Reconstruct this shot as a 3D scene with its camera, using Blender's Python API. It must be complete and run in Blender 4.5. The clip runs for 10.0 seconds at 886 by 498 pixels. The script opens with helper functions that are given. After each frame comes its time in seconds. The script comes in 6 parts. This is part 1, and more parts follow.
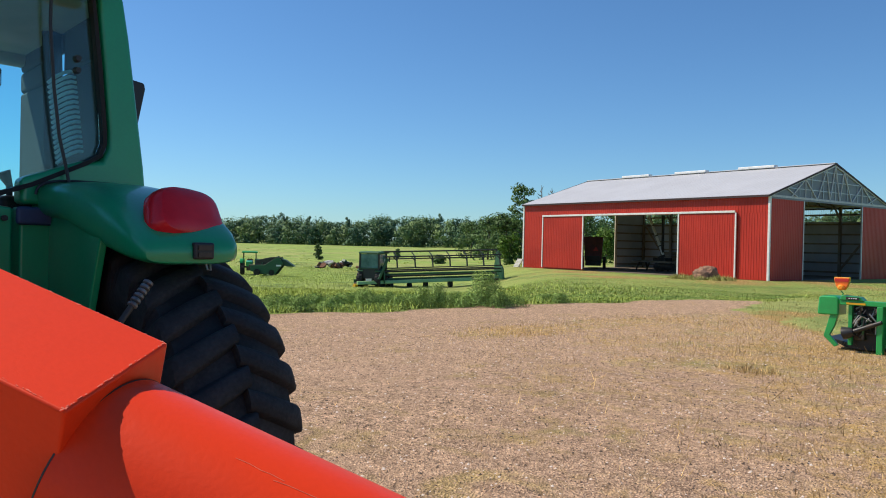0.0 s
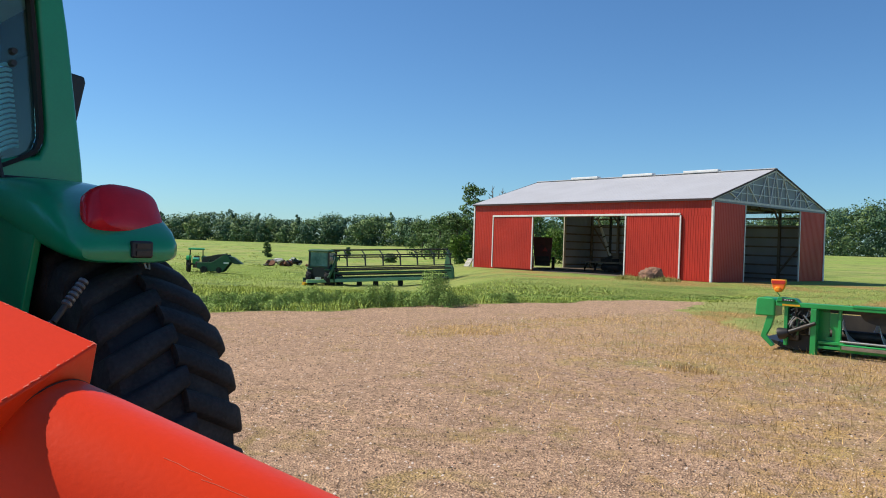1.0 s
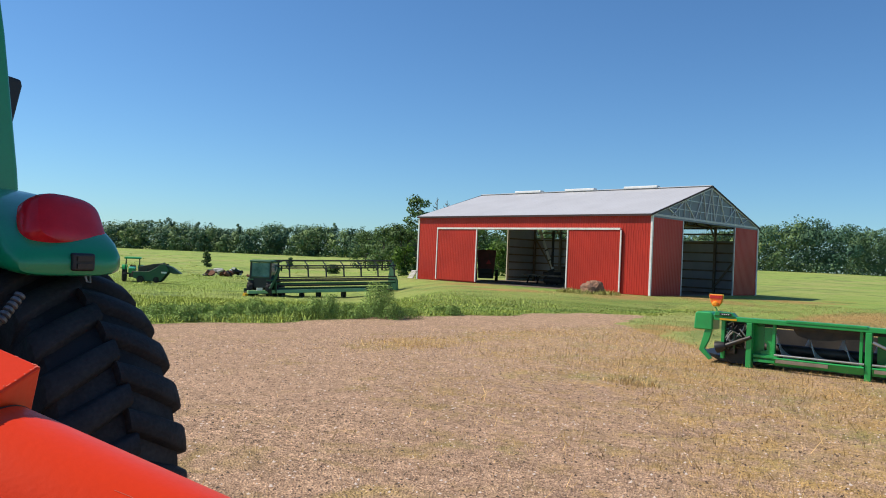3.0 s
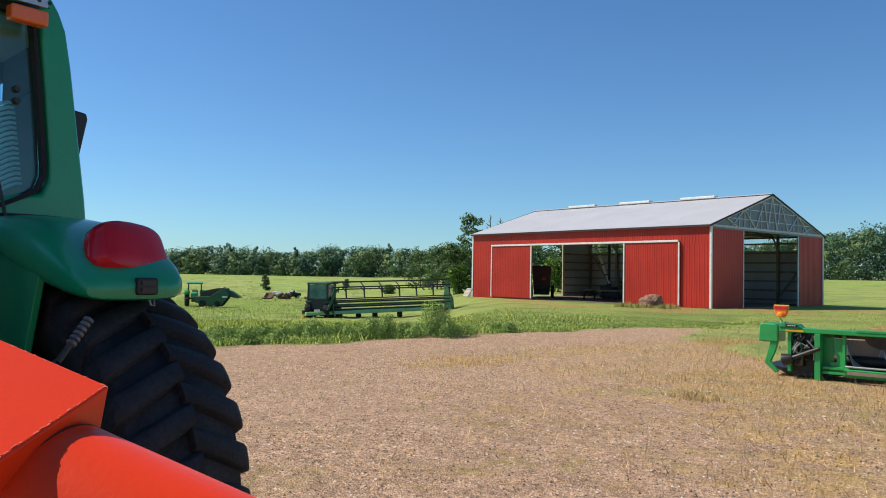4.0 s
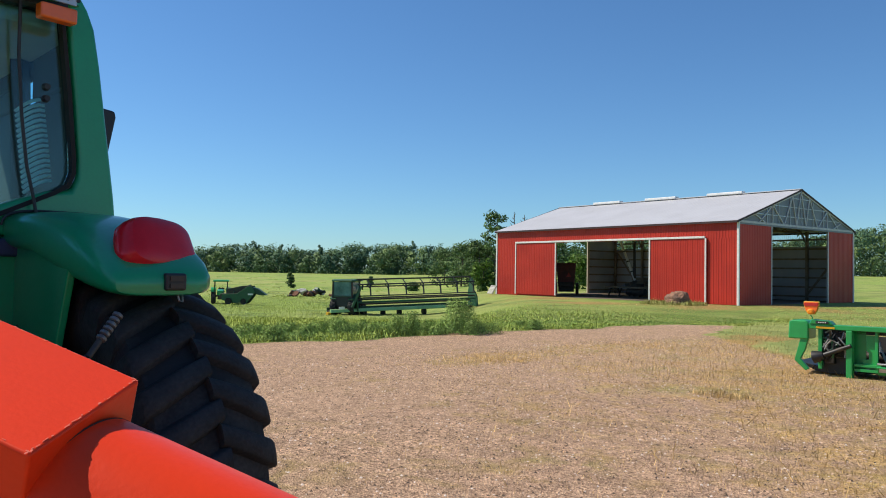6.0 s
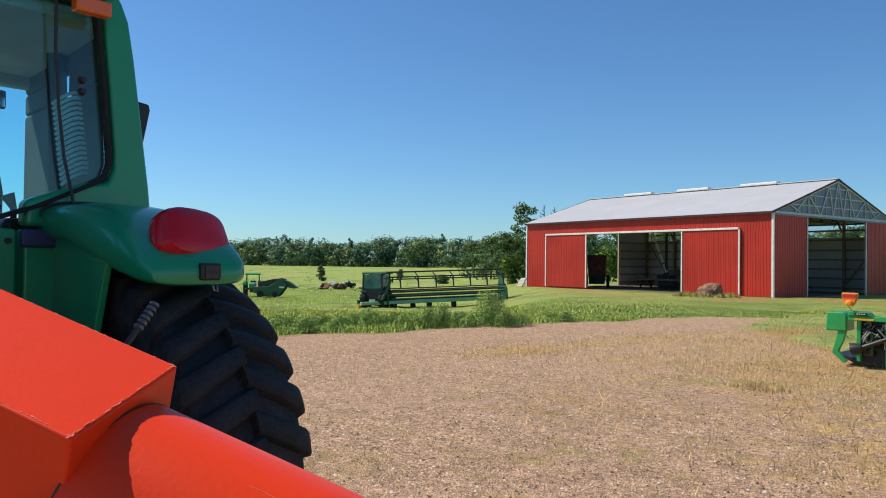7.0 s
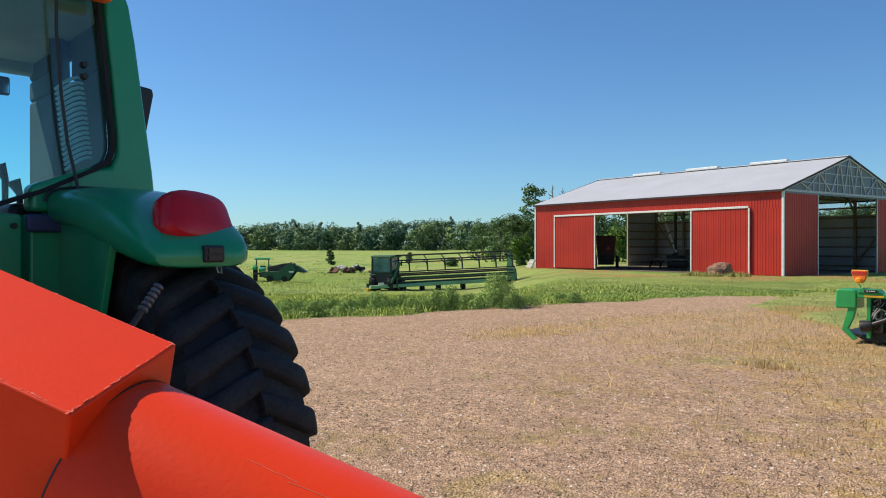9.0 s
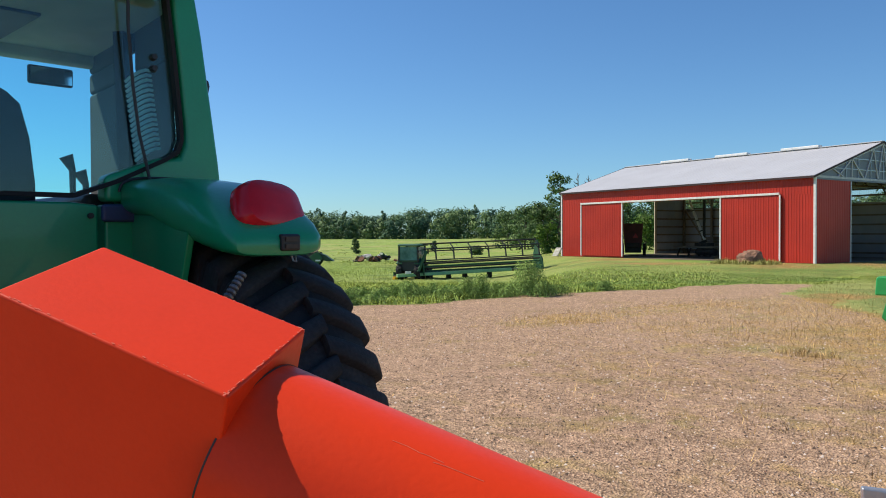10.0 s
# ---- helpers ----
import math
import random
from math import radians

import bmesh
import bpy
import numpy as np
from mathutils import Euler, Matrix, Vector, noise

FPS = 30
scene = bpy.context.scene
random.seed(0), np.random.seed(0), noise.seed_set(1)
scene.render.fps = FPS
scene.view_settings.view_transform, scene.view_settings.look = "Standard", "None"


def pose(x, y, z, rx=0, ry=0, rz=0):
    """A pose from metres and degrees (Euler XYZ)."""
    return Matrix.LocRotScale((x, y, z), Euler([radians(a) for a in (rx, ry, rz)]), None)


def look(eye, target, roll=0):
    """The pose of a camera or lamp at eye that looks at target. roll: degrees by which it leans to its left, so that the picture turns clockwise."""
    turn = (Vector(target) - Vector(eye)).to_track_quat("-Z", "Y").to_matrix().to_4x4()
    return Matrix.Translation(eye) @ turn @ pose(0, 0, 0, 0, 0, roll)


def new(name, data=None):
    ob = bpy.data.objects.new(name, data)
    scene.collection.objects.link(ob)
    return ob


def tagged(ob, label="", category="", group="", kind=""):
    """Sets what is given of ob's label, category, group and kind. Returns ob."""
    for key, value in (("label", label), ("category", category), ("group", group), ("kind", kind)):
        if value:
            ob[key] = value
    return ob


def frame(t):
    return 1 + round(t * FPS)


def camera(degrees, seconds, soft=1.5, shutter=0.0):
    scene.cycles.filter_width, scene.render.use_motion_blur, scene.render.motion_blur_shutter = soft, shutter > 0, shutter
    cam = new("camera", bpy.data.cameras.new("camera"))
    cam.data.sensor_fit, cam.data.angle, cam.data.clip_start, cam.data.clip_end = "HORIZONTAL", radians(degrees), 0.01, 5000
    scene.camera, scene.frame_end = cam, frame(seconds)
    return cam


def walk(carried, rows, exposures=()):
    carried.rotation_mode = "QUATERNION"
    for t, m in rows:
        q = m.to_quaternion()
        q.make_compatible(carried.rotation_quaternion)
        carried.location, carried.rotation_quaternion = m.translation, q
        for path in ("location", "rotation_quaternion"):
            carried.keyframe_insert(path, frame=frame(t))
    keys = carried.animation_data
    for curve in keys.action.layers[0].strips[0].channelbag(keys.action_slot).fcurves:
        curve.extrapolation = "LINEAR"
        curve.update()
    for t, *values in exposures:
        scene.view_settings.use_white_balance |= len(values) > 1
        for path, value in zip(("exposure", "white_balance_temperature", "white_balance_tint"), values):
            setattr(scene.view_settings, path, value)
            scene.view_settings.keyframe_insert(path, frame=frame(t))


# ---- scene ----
cam = camera(60.0, 10.0, soft=1.0)
PATH = [
    (0, (23.634, -39.207, 1.636), (22.014, -38.033, 1.623), 1.3),
    (0.5, (23.635, -39.201, 1.631), (22.017, -38.026, 1.615), 1.4),
    (1, (23.682, -39.2, 1.645), (22.141, -37.926, 1.633), 1.9),
    (1.5, (23.702, -39.204, 1.64), (22.273, -37.805, 1.634), 2.4),
    (2, (23.696, -39.207, 1.641), (22.278, -37.797, 1.635), 2.9),
    (2.2, (23.694, -39.207, 1.636), (22.277, -37.796, 1.626), 2.9),
    (3.3, (23.616, -39.214, 1.663), (22.136, -37.870, 1.718), 1.7),
    (3.5, (23.619, -39.217, 1.662), (22.098, -37.92, 1.72), 1.3),
    (4, (23.631, -39.208, 1.65), (22.092, -37.932, 1.717), 1.0),
    (4.5, (23.624, -39.203, 1.649), (22.083, -37.931, 1.716), 0.9),
    (5, (23.616, -39.209, 1.655), (22.069, -37.943, 1.719), 0.7),
    (5.5, (23.615, -39.205, 1.648), (22.058, -37.952, 1.711), 0.8),
    (7, (23.58, -39.202, 1.629), (21.956, -38.035, 1.668), 0.7),
    (7.5, (23.581, -39.199, 1.619), (21.945, -38.048, 1.644), 0.5),
    (8, (23.592, -39.191, 1.619), (21.954, -38.043, 1.63), 0.3),
    (8.5, (23.592, -39.189, 1.622), (21.953, -38.042, 1.621), 0.1),
    (9, (23.599, -39.185, 1.617), (21.962, -38.037, 1.611), -0.0),
    (9.5, (23.595, -39.207, 1.608), (21.951, -38.069, 1.59), -0.3),
    (10, (23.526, -39.345, 1.616), (21.854, -38.248, 1.58), -0.2),
]
walk(cam, [(t, look(eye, target, roll)) for t, eye, target, roll in PATH])

# ---- light ----
SUN_FROM = Vector((-0.81, -0.59, 0.0)).normalized()   # the sun stands over the front-left of the barn
SUN_EL = radians(49.0)
world = bpy.data.worlds.new("world")
scene.world = world
world.use_nodes = True
wn = world.node_tree
wn.nodes.clear()
sky = wn.nodes.new("ShaderNodeTexSky")
sky.sky_type = "NISHITA"
sky.sun_disc = False
sky.sun_elevation = SUN_EL
sky.sun_rotation = math.atan2(SUN_FROM.x, SUN_FROM.y)
sky.air_density, sky.dust_density, sky.ozone_density = 1.0, 0.1, 0.5
bg = wn.nodes.new("ShaderNodeBackground")
bg.inputs["Strength"].default_value = 0.114
wo = wn.nodes.new("ShaderNodeOutputWorld")
tint = wn.nodes.new("ShaderNodeMix")       # a clear, dry summer sky
tint.data_type, tint.blend_type = "RGBA", "MULTIPLY"
tint.inputs[0].default_value = 1.0
tint.inputs[7].default_value = (0.475, 0.765, 1.06, 1)
wn.links.new(sky.outputs[0], tint.inputs[6])
wn.links.new(tint.outputs[2], bg.inputs[0])
wn.links.new(bg.outputs[0], wo.inputs[0])
sun_data = bpy.data.lights.new("sun", "SUN")
sun_data.energy, sun_data.angle, sun_data.color = 5.3, radians(0.53), (1.0, 0.90, 0.76)
sun = new("sun", sun_data)
sun.matrix_world = look(SUN_FROM * math.cos(SUN_EL) * 50 + Vector((0, 0, math.sin(SUN_EL) * 50)), (0, 0, 0))


# ---- materials ----
def material(name, colour, second=None, rough=0.6, metal=0.0, scale=4.0, fine=60.0, bump=0.15, coat=0.0, spread=(0.35, 0.7), per_object=0.0, per_island=0.0):
    """Two colours mixed by broad and fine noise in object space, with a fine relief."""
    m = bpy.data.materials.new(name)
    m.use_nodes = True
    nt = m.node_tree
    b = nt.nodes["Principled BSDF"]
    second = second or tuple(c * 0.72 for c in colour)
    tc = nt.nodes.new("ShaderNodeTexCoord")
    n1 = nt.nodes.new("ShaderNodeTexNoise")
    n1.inputs["Scale"].default_value, n1.inputs["Detail"].default_value = scale, 5
    n2 = nt.nodes.new("ShaderNodeTexNoise")
    n2.inputs["Scale"].default_value, n2.inputs["Detail"].default_value = fine, 3
    add = nt.nodes.new("ShaderNodeMath")
    add.operation = "MULTIPLY_ADD"
    add.inputs[1].default_value, add.inputs[2].default_value = 0.35, -0.17
    s = nt.nodes.new("ShaderNodeMath")
    ramp = nt.nodes.new("ShaderNodeMapRange")
    ramp.inputs[1].default_value, ramp.inputs[2].default_value = spread
    mix = nt.nodes.new("ShaderNodeMix")
    mix.data_type = "RGBA"
    mix.inputs[6].default_value, mix.inputs[7].default_value = (*colour, 1), (*second, 1)
    ln = nt.links.new
    ln(tc.outputs["Object"], n1.inputs["Vector"])
    ln(tc.outputs["Object"], n2.inputs["Vector"])
    ln(n2.outputs["Fac"], add.inputs[0])
    ln(n1.outputs["Fac"], s.inputs[0])
    ln(add.outputs[0], s.inputs[1])
    ln(s.outputs[0], ramp.inputs[0])
    ln(ramp.outputs[0], mix.inputs[0])
    out = mix.outputs[2]
    for amount, kind, socket in ((per_object, "ShaderNodeObjectInfo", "Random"), (per_island, "ShaderNodeNewGeometry", "Random Per Island")):
        if amount:
            src = nt.nodes.new(kind)
            mr = nt.nodes.new("ShaderNodeMapRange")
            mr.inputs[3].default_value, mr.inputs[4].default_value = 1 - amount, 1 + amount
            hs = nt.nodes.new("ShaderNodeHueSaturation")
            ln(src.outputs[socket], mr.inputs[0])
            ln(mr.outputs[0], hs.inputs["Value"])
            ln(out, hs.inputs["Color"])
            out = hs.outputs[0]
    ln(out, b.inputs["Base Color"])
    b.inputs["Roughness"].default_value = rough
    b.inputs["Metallic"].default_value = metal
    b.inputs["Coat Weight"].default_value = coat
    rr = nt.nodes.new("ShaderNodeMapRange")
    rr.inputs[3].default_value, rr.inputs[4].default_value = max(rough - 0.1, 0.03), min(rough + 0.12, 1)
    ln(s.outputs[0], rr.inputs[0])
    ln(rr.outputs[0], b.inputs["Roughness"])
    if bump:
        bp = nt.nodes.new("ShaderNodeBump")
        bp.inputs["Strength"].default_value, bp.inputs["Distance"].default_value = bump, 0.01
        ln(n2.outputs["Fac"], bp.inputs["Height"])
        ln(bp.outputs[0], b.inputs["Normal"])
    return m


def leafy(name, colour, second, scale=0.35, per_island=0.35, per_object=0.0, through_light=0.25):
    m = material(name, colour, second, rough=0.65, scale=scale, fine=3.0, bump=0.0, per_island=per_island, per_object=per_object)
    b = m.node_tree.nodes["Principled BSDF"]
    b.inputs["Specular IOR Level"].default_value = 0.2
    # thin leaves let part of the light through
    nt = m.node_tree
    tl, mx = nt.nodes.new("ShaderNodeBsdfTranslucent"), nt.nodes.new("ShaderNodeMixShader")
    mx.inputs[0].default_value = through_light
    nt.links.new(b.inputs["Base Color"].links[0].from_socket, tl.inputs[0])
    nt.links.new(b.outputs[0], mx.inputs[1])
    nt.links.new(tl.outputs[0], mx.inputs[2])
    nt.links.new(mx.outputs[0], nt.nodes["Material Output"].inputs[0])
    return m


def glass(name, tint, rough=0.02):
    m = bpy.data.materials.new(name)
    m.use_nodes = True
    nt = m.node_tree
    nt.nodes.clear()
    o = nt.nodes.new("ShaderNodeOutputMaterial")
    t = nt.nodes.new("ShaderNodeBsdfTransparent")
    t.inputs[0].default_value = (*tint, 1)
    g = nt.nodes.new("ShaderNodeBsdfGlossy")
    g.inputs["Roughness"].default_value = rough
    f = nt.nodes.new("ShaderNodeFresnel")
    f.inputs[0].default_value = 1.5
    x = nt.nodes.new("ShaderNodeMixShader")
    nt.links.new(f.outputs[0], x.inputs[0])
    nt.links.new(t.outputs[0], x.inputs[1])
    nt.links.new(g.outputs[0], x.inputs[2])
    nt.links.new(x.outputs[0], o.inputs[0])
    return m


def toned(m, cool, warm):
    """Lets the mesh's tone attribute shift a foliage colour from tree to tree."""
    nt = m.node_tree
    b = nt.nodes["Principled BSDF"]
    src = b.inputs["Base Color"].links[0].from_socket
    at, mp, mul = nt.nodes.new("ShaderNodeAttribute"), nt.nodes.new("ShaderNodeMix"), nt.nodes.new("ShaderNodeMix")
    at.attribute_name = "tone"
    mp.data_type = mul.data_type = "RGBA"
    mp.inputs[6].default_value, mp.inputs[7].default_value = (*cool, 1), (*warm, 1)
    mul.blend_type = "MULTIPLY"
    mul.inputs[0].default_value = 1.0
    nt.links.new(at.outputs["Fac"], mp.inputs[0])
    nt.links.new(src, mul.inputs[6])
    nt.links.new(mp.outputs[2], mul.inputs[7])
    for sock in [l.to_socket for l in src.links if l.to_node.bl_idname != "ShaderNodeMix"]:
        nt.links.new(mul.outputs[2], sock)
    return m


RED_STEEL = material("red_wall_steel", (0.50, 0.042, 0.026), (0.40, 0.034, 0.022), 0.38, 0.0, 0.5, 25, 0.05)
RED_STEEL.node_tree.nodes["Principled BSDF"].inputs["Specular IOR Level"].default_value = 0.22
GREY_ROOF = material("galvanised_roof_steel", (0.50, 0.505, 0.52), (0.44, 0.445, 0.46), 0.5, 0.0, 0.4, 12, 0.05)
WHITE_TRIM = material("white_trim_steel", (0.80, 0.80, 0.78), (0.66, 0.66, 0.63), 0.45)
GREY_LINER = material("wall_inside_steel", (0.48, 0.49, 0.51), (0.38, 0.39, 0.41), 0.5, 0.0, 0.6)
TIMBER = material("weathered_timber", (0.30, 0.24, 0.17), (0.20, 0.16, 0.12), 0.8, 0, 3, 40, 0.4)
POST_WOOD = material("pale_post_timber", (0.66, 0.57, 0.43), (0.52, 0.45, 0.34), 0.8, 0, 3, 40, 0.4)
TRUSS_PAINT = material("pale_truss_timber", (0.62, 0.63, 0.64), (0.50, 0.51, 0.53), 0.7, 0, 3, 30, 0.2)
FOGGED = glass("clear_corrugated_panel", (0.95, 0.97, 0.98), 0.25)
GABLE_SHEET = material("weathered_grey_sheet", (0.20, 0.222, 0.26), (0.165, 0.185, 0.22), 0.5, 0.0, 0.8, 20, 0.05)
WAGON_RED = material("dull_red_paint", (0.16, 0.035, 0.03), (0.10, 0.03, 0.025), 0.6)
DARK_FASCIA = material("dark_fascia", (0.05, 0.02, 0.02), (0.03, 0.015, 0.015), 0.6)
EARTH = material("barn_earth_floor", (0.16, 0.12, 0.085), (0.11, 0.085, 0.06), 0.95, 0, 1.2, 20, 0.5)
GREEN_CAB = material("tractor_green_paint", (0.007, 0.32, 0.130), (0.007, 0.27, 0.110), 0.32, 0, 2.0, 80, 0.02, coat=0.3)
GREEN_BRIGHT = material("header_green_paint", (0.022, 0.36, 0.085), (0.020, 0.27, 0.065), 0.34, 0, 3.0, 60, 0.05, coat=0.2)
GREEN_FADED = material("faded_green_paint", (0.022, 0.11, 0.042), (0.03, 0.09, 0.045), 0.55, 0, 2.0, 40, 0.1)
ORANGE = material("orange_red_paint", (0.88, 0.054, 0.010), (0.82, 0.048, 0.009), 0.38, 0, 4.0, 90, 0.05)
ORANGE.node_tree.nodes["Principled BSDF"].inputs["Specular IOR Level"].default_value = 0.18
CHIPPED = material("chipped_pale_paint", (0.86, 0.26, 0.16), (0.84, 0.12, 0.06), 0.6)
RUBBER = material("tyre_rubber", (0.020, 0.020, 0.021), (0.060, 0.058, 0.056), 0.7, 0, 4.5, 70, 0.3, spread=(0.45, 0.8))
RUBBER.node_tree.nodes["Principled BSDF"].inputs["Specular IOR Level"].default_value = 0.25
BLACK = material("black_plastic", (0.015, 0.015, 0.016), (0.022, 0.022, 0.022), 0.45)
SEAL = material("black_window_rubber", (0.006, 0.006, 0.006), (0.010, 0.010, 0.010), 0.75)
DARK_STEEL = material("dark_greasy_steel", (0.045, 0.043, 0.040), (0.09, 0.07, 0.055), 0.55, 0.5, 5)
DARK_TROUGH = material("shade_darkened_trough_steel", (0.030, 0.030, 0.032), (0.06, 0.052, 0.045), 0.5, 0.3, 3)
STEEL = material("bare_steel", (0.48, 0.48, 0.47), (0.36, 0.34, 0.31), 0.38, 0.8, 6)
WORN_GRIP = material("worn_grey_grip", (0.20, 0.20, 0.20), (0.10, 0.10, 0.10), 0.42, 0.4, 40)
BRIGHT_STEEL = material("worn_bright_steel", (0.70, 0.69, 0.67), (0.50, 0.48, 0.44), 0.45, 0.2, 5)
MIRROR = material("silvered_glass", (0.85, 0.87, 0.88), (0.83, 0.85, 0.86), 0.03, 1.0, 1, 5, 0.0)
GALV = material("galvanised_plate", (0.55, 0.56, 0.58), (0.45, 0.46, 0.48), 0.4, 0.7, 6)
YELLOW = material("yellow_paint", (0.75, 0.42, 0.01), (0.62, 0.33, 0.01), 0.4)
YELLOW_GREEN = material("yellow_green_film", (0.70, 0.62, 0.06), (0.6, 0.55, 0.05), 0.4)
AMBER = material("amber_lens", (0.85, 0.16, 0.01), (0.75, 0.13, 0.01), 0.2, coat=0.5)
AMBER_BRIGHT = material("bright_amber_lens", (0.95, 0.32, 0.02), (0.9, 0.26, 0.02), 0.2)
RED_LENS = material("red_lens", (0.92, 0.022, 0.040), (0.78, 0.012, 0.024), 0.16, 0, 7, 200, 0.06, coat=0.0)
def lit_through(m, share):
    """Lets part of the light pass through a coloured plastic."""
    nt = m.node_tree
    b = nt.nodes["Principled BSDF"]
    tl, mx = nt.nodes.new("ShaderNodeBsdfTranslucent"), nt.nodes.new("ShaderNodeMixShader")
    mx.inputs[0].default_value = share
    nt.links.new(b.inputs["Base Color"].links[0].from_socket, tl.inputs[0])
    nt.links.new(b.outputs[0], mx.inputs[1])
    nt.links.new(tl.outputs[0], mx.inputs[2])
    nt.links.new(mx.outputs[0], nt.nodes["Material Output"].inputs[0])


lit_through(RED_LENS, 0.35)
ORANGE_SIGN = material("orange_reflector", (0.95, 0.22, 0.02), (0.85, 0.18, 0.02), 0.4)
RED_SIGN = material("red_reflector", (0.55, 0.03, 0.02), (0.45, 0.02, 0.02), 0.4)
CAB_GLASS = glass("cab_glass", (0.66, 0.92, 0.94))
# one trim in two colours: posts darkened against sun, headlining lifted for missing light
CAB_TRIM = material("cab_trim_darkened_for_sun", (0.055, 0.053, 0.050), (0.04, 0.038, 0.036), 0.8)
HEADLINING = material("headlining_lifted_for_dim_cab", (0.62, 0.61, 0.57), (0.50, 0.49, 0.46), 0.9)
SEAT_CLOTH = material("dark_seat_cloth", (0.028, 0.030, 0.036), (0.04, 0.042, 0.05), 0.9)
BLUE_STRIP = material("blue_grey_plastic", (0.035, 0.055, 0.13), (0.03, 0.045, 0.1), 0.5)
HOSE_RIB = material("pale_ribbed_duct", (0.72, 0.74, 0.73), (0.6, 0.62, 0.61), 0.6)
ROCK = material("rust_brown_rock", (0.30, 0.155, 0.092), (0.14, 0.085, 0.06), 0.9, 0, 2.5, 18, 0.8)
CONCRETE = material("pale_concrete", (0.55, 0.53, 0.49), (0.44, 0.42, 0.38), 0.9, 0, 3, 30, 0.4)
RUST = material("rusty_scrap", (0.20, 0.075, 0.035), (0.11, 0.06, 0.04), 0.85, 0.2, 4, 30, 0.5)
BARK = material("tree_bark", (0.10, 0.08, 0.06), (0.06, 0.05, 0.04), 0.95, 0, 3, 20, 0.6)
DEADWOOD = material("grey_dead_wood", (0.22, 0.20, 0.17), (0.15, 0.135, 0.12), 0.9)
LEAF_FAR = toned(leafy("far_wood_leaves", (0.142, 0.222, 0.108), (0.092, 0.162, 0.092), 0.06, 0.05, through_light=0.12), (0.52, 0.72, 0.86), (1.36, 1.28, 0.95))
LEAF_MID = leafy("tree_leaves", (0.125, 0.205, 0.072), (0.08, 0.145, 0.052), 0.3, 0.4, 0.15)
LEAF_SHRUB = leafy("shrub_leaves", (0.11, 0.20, 0.030), (0.06, 0.12, 0.025), 0.5, 0.35)
LEAF_WEED = leafy("weed_leaves", (0.27, 0.39, 0.09), (0.15, 0.26, 0.06), 0.6, 0.4, through_light=0.12)
GRASS = leafy("meadow_grass_blades", (0.46, 0.56, 0.125), (0.33, 0.45, 0.09), 0.3, 0.30, through_light=0.06)
GOLDEN_WEED = leafy("goldenrod_heads", (0.36, 0.34, 0.07), (0.22, 0.28, 0.06), 0.5, 0.35, through_light=0.1)
OLIVE_GRASS = leafy("mown_grass_blades", (0.44, 0.47, 0.15), (0.40, 0.36, 0.12), 0.5, 0.35, through_light=0.06)
DRY_GRASS = leafy("dry_grass_blades", (0.84, 0.60, 0.26), (0.46, 0.28, 0.11), 2.5, 0.45)
CLOD = material("dark_earth_clods", (0.10, 0.066, 0.045), (0.06, 0.04, 0.03), 0.95)
PALE_STONE = material("pale_stones", (0.72, 0.62, 0.54), (0.6, 0.5, 0.43), 0.9)
PEBBLE = material("gravel_pebbles", (0.50, 0.34, 0.22), (0.34, 0.225, 0.145), 0.9, 0, 8, 90, 0.2, per_island=0.35)


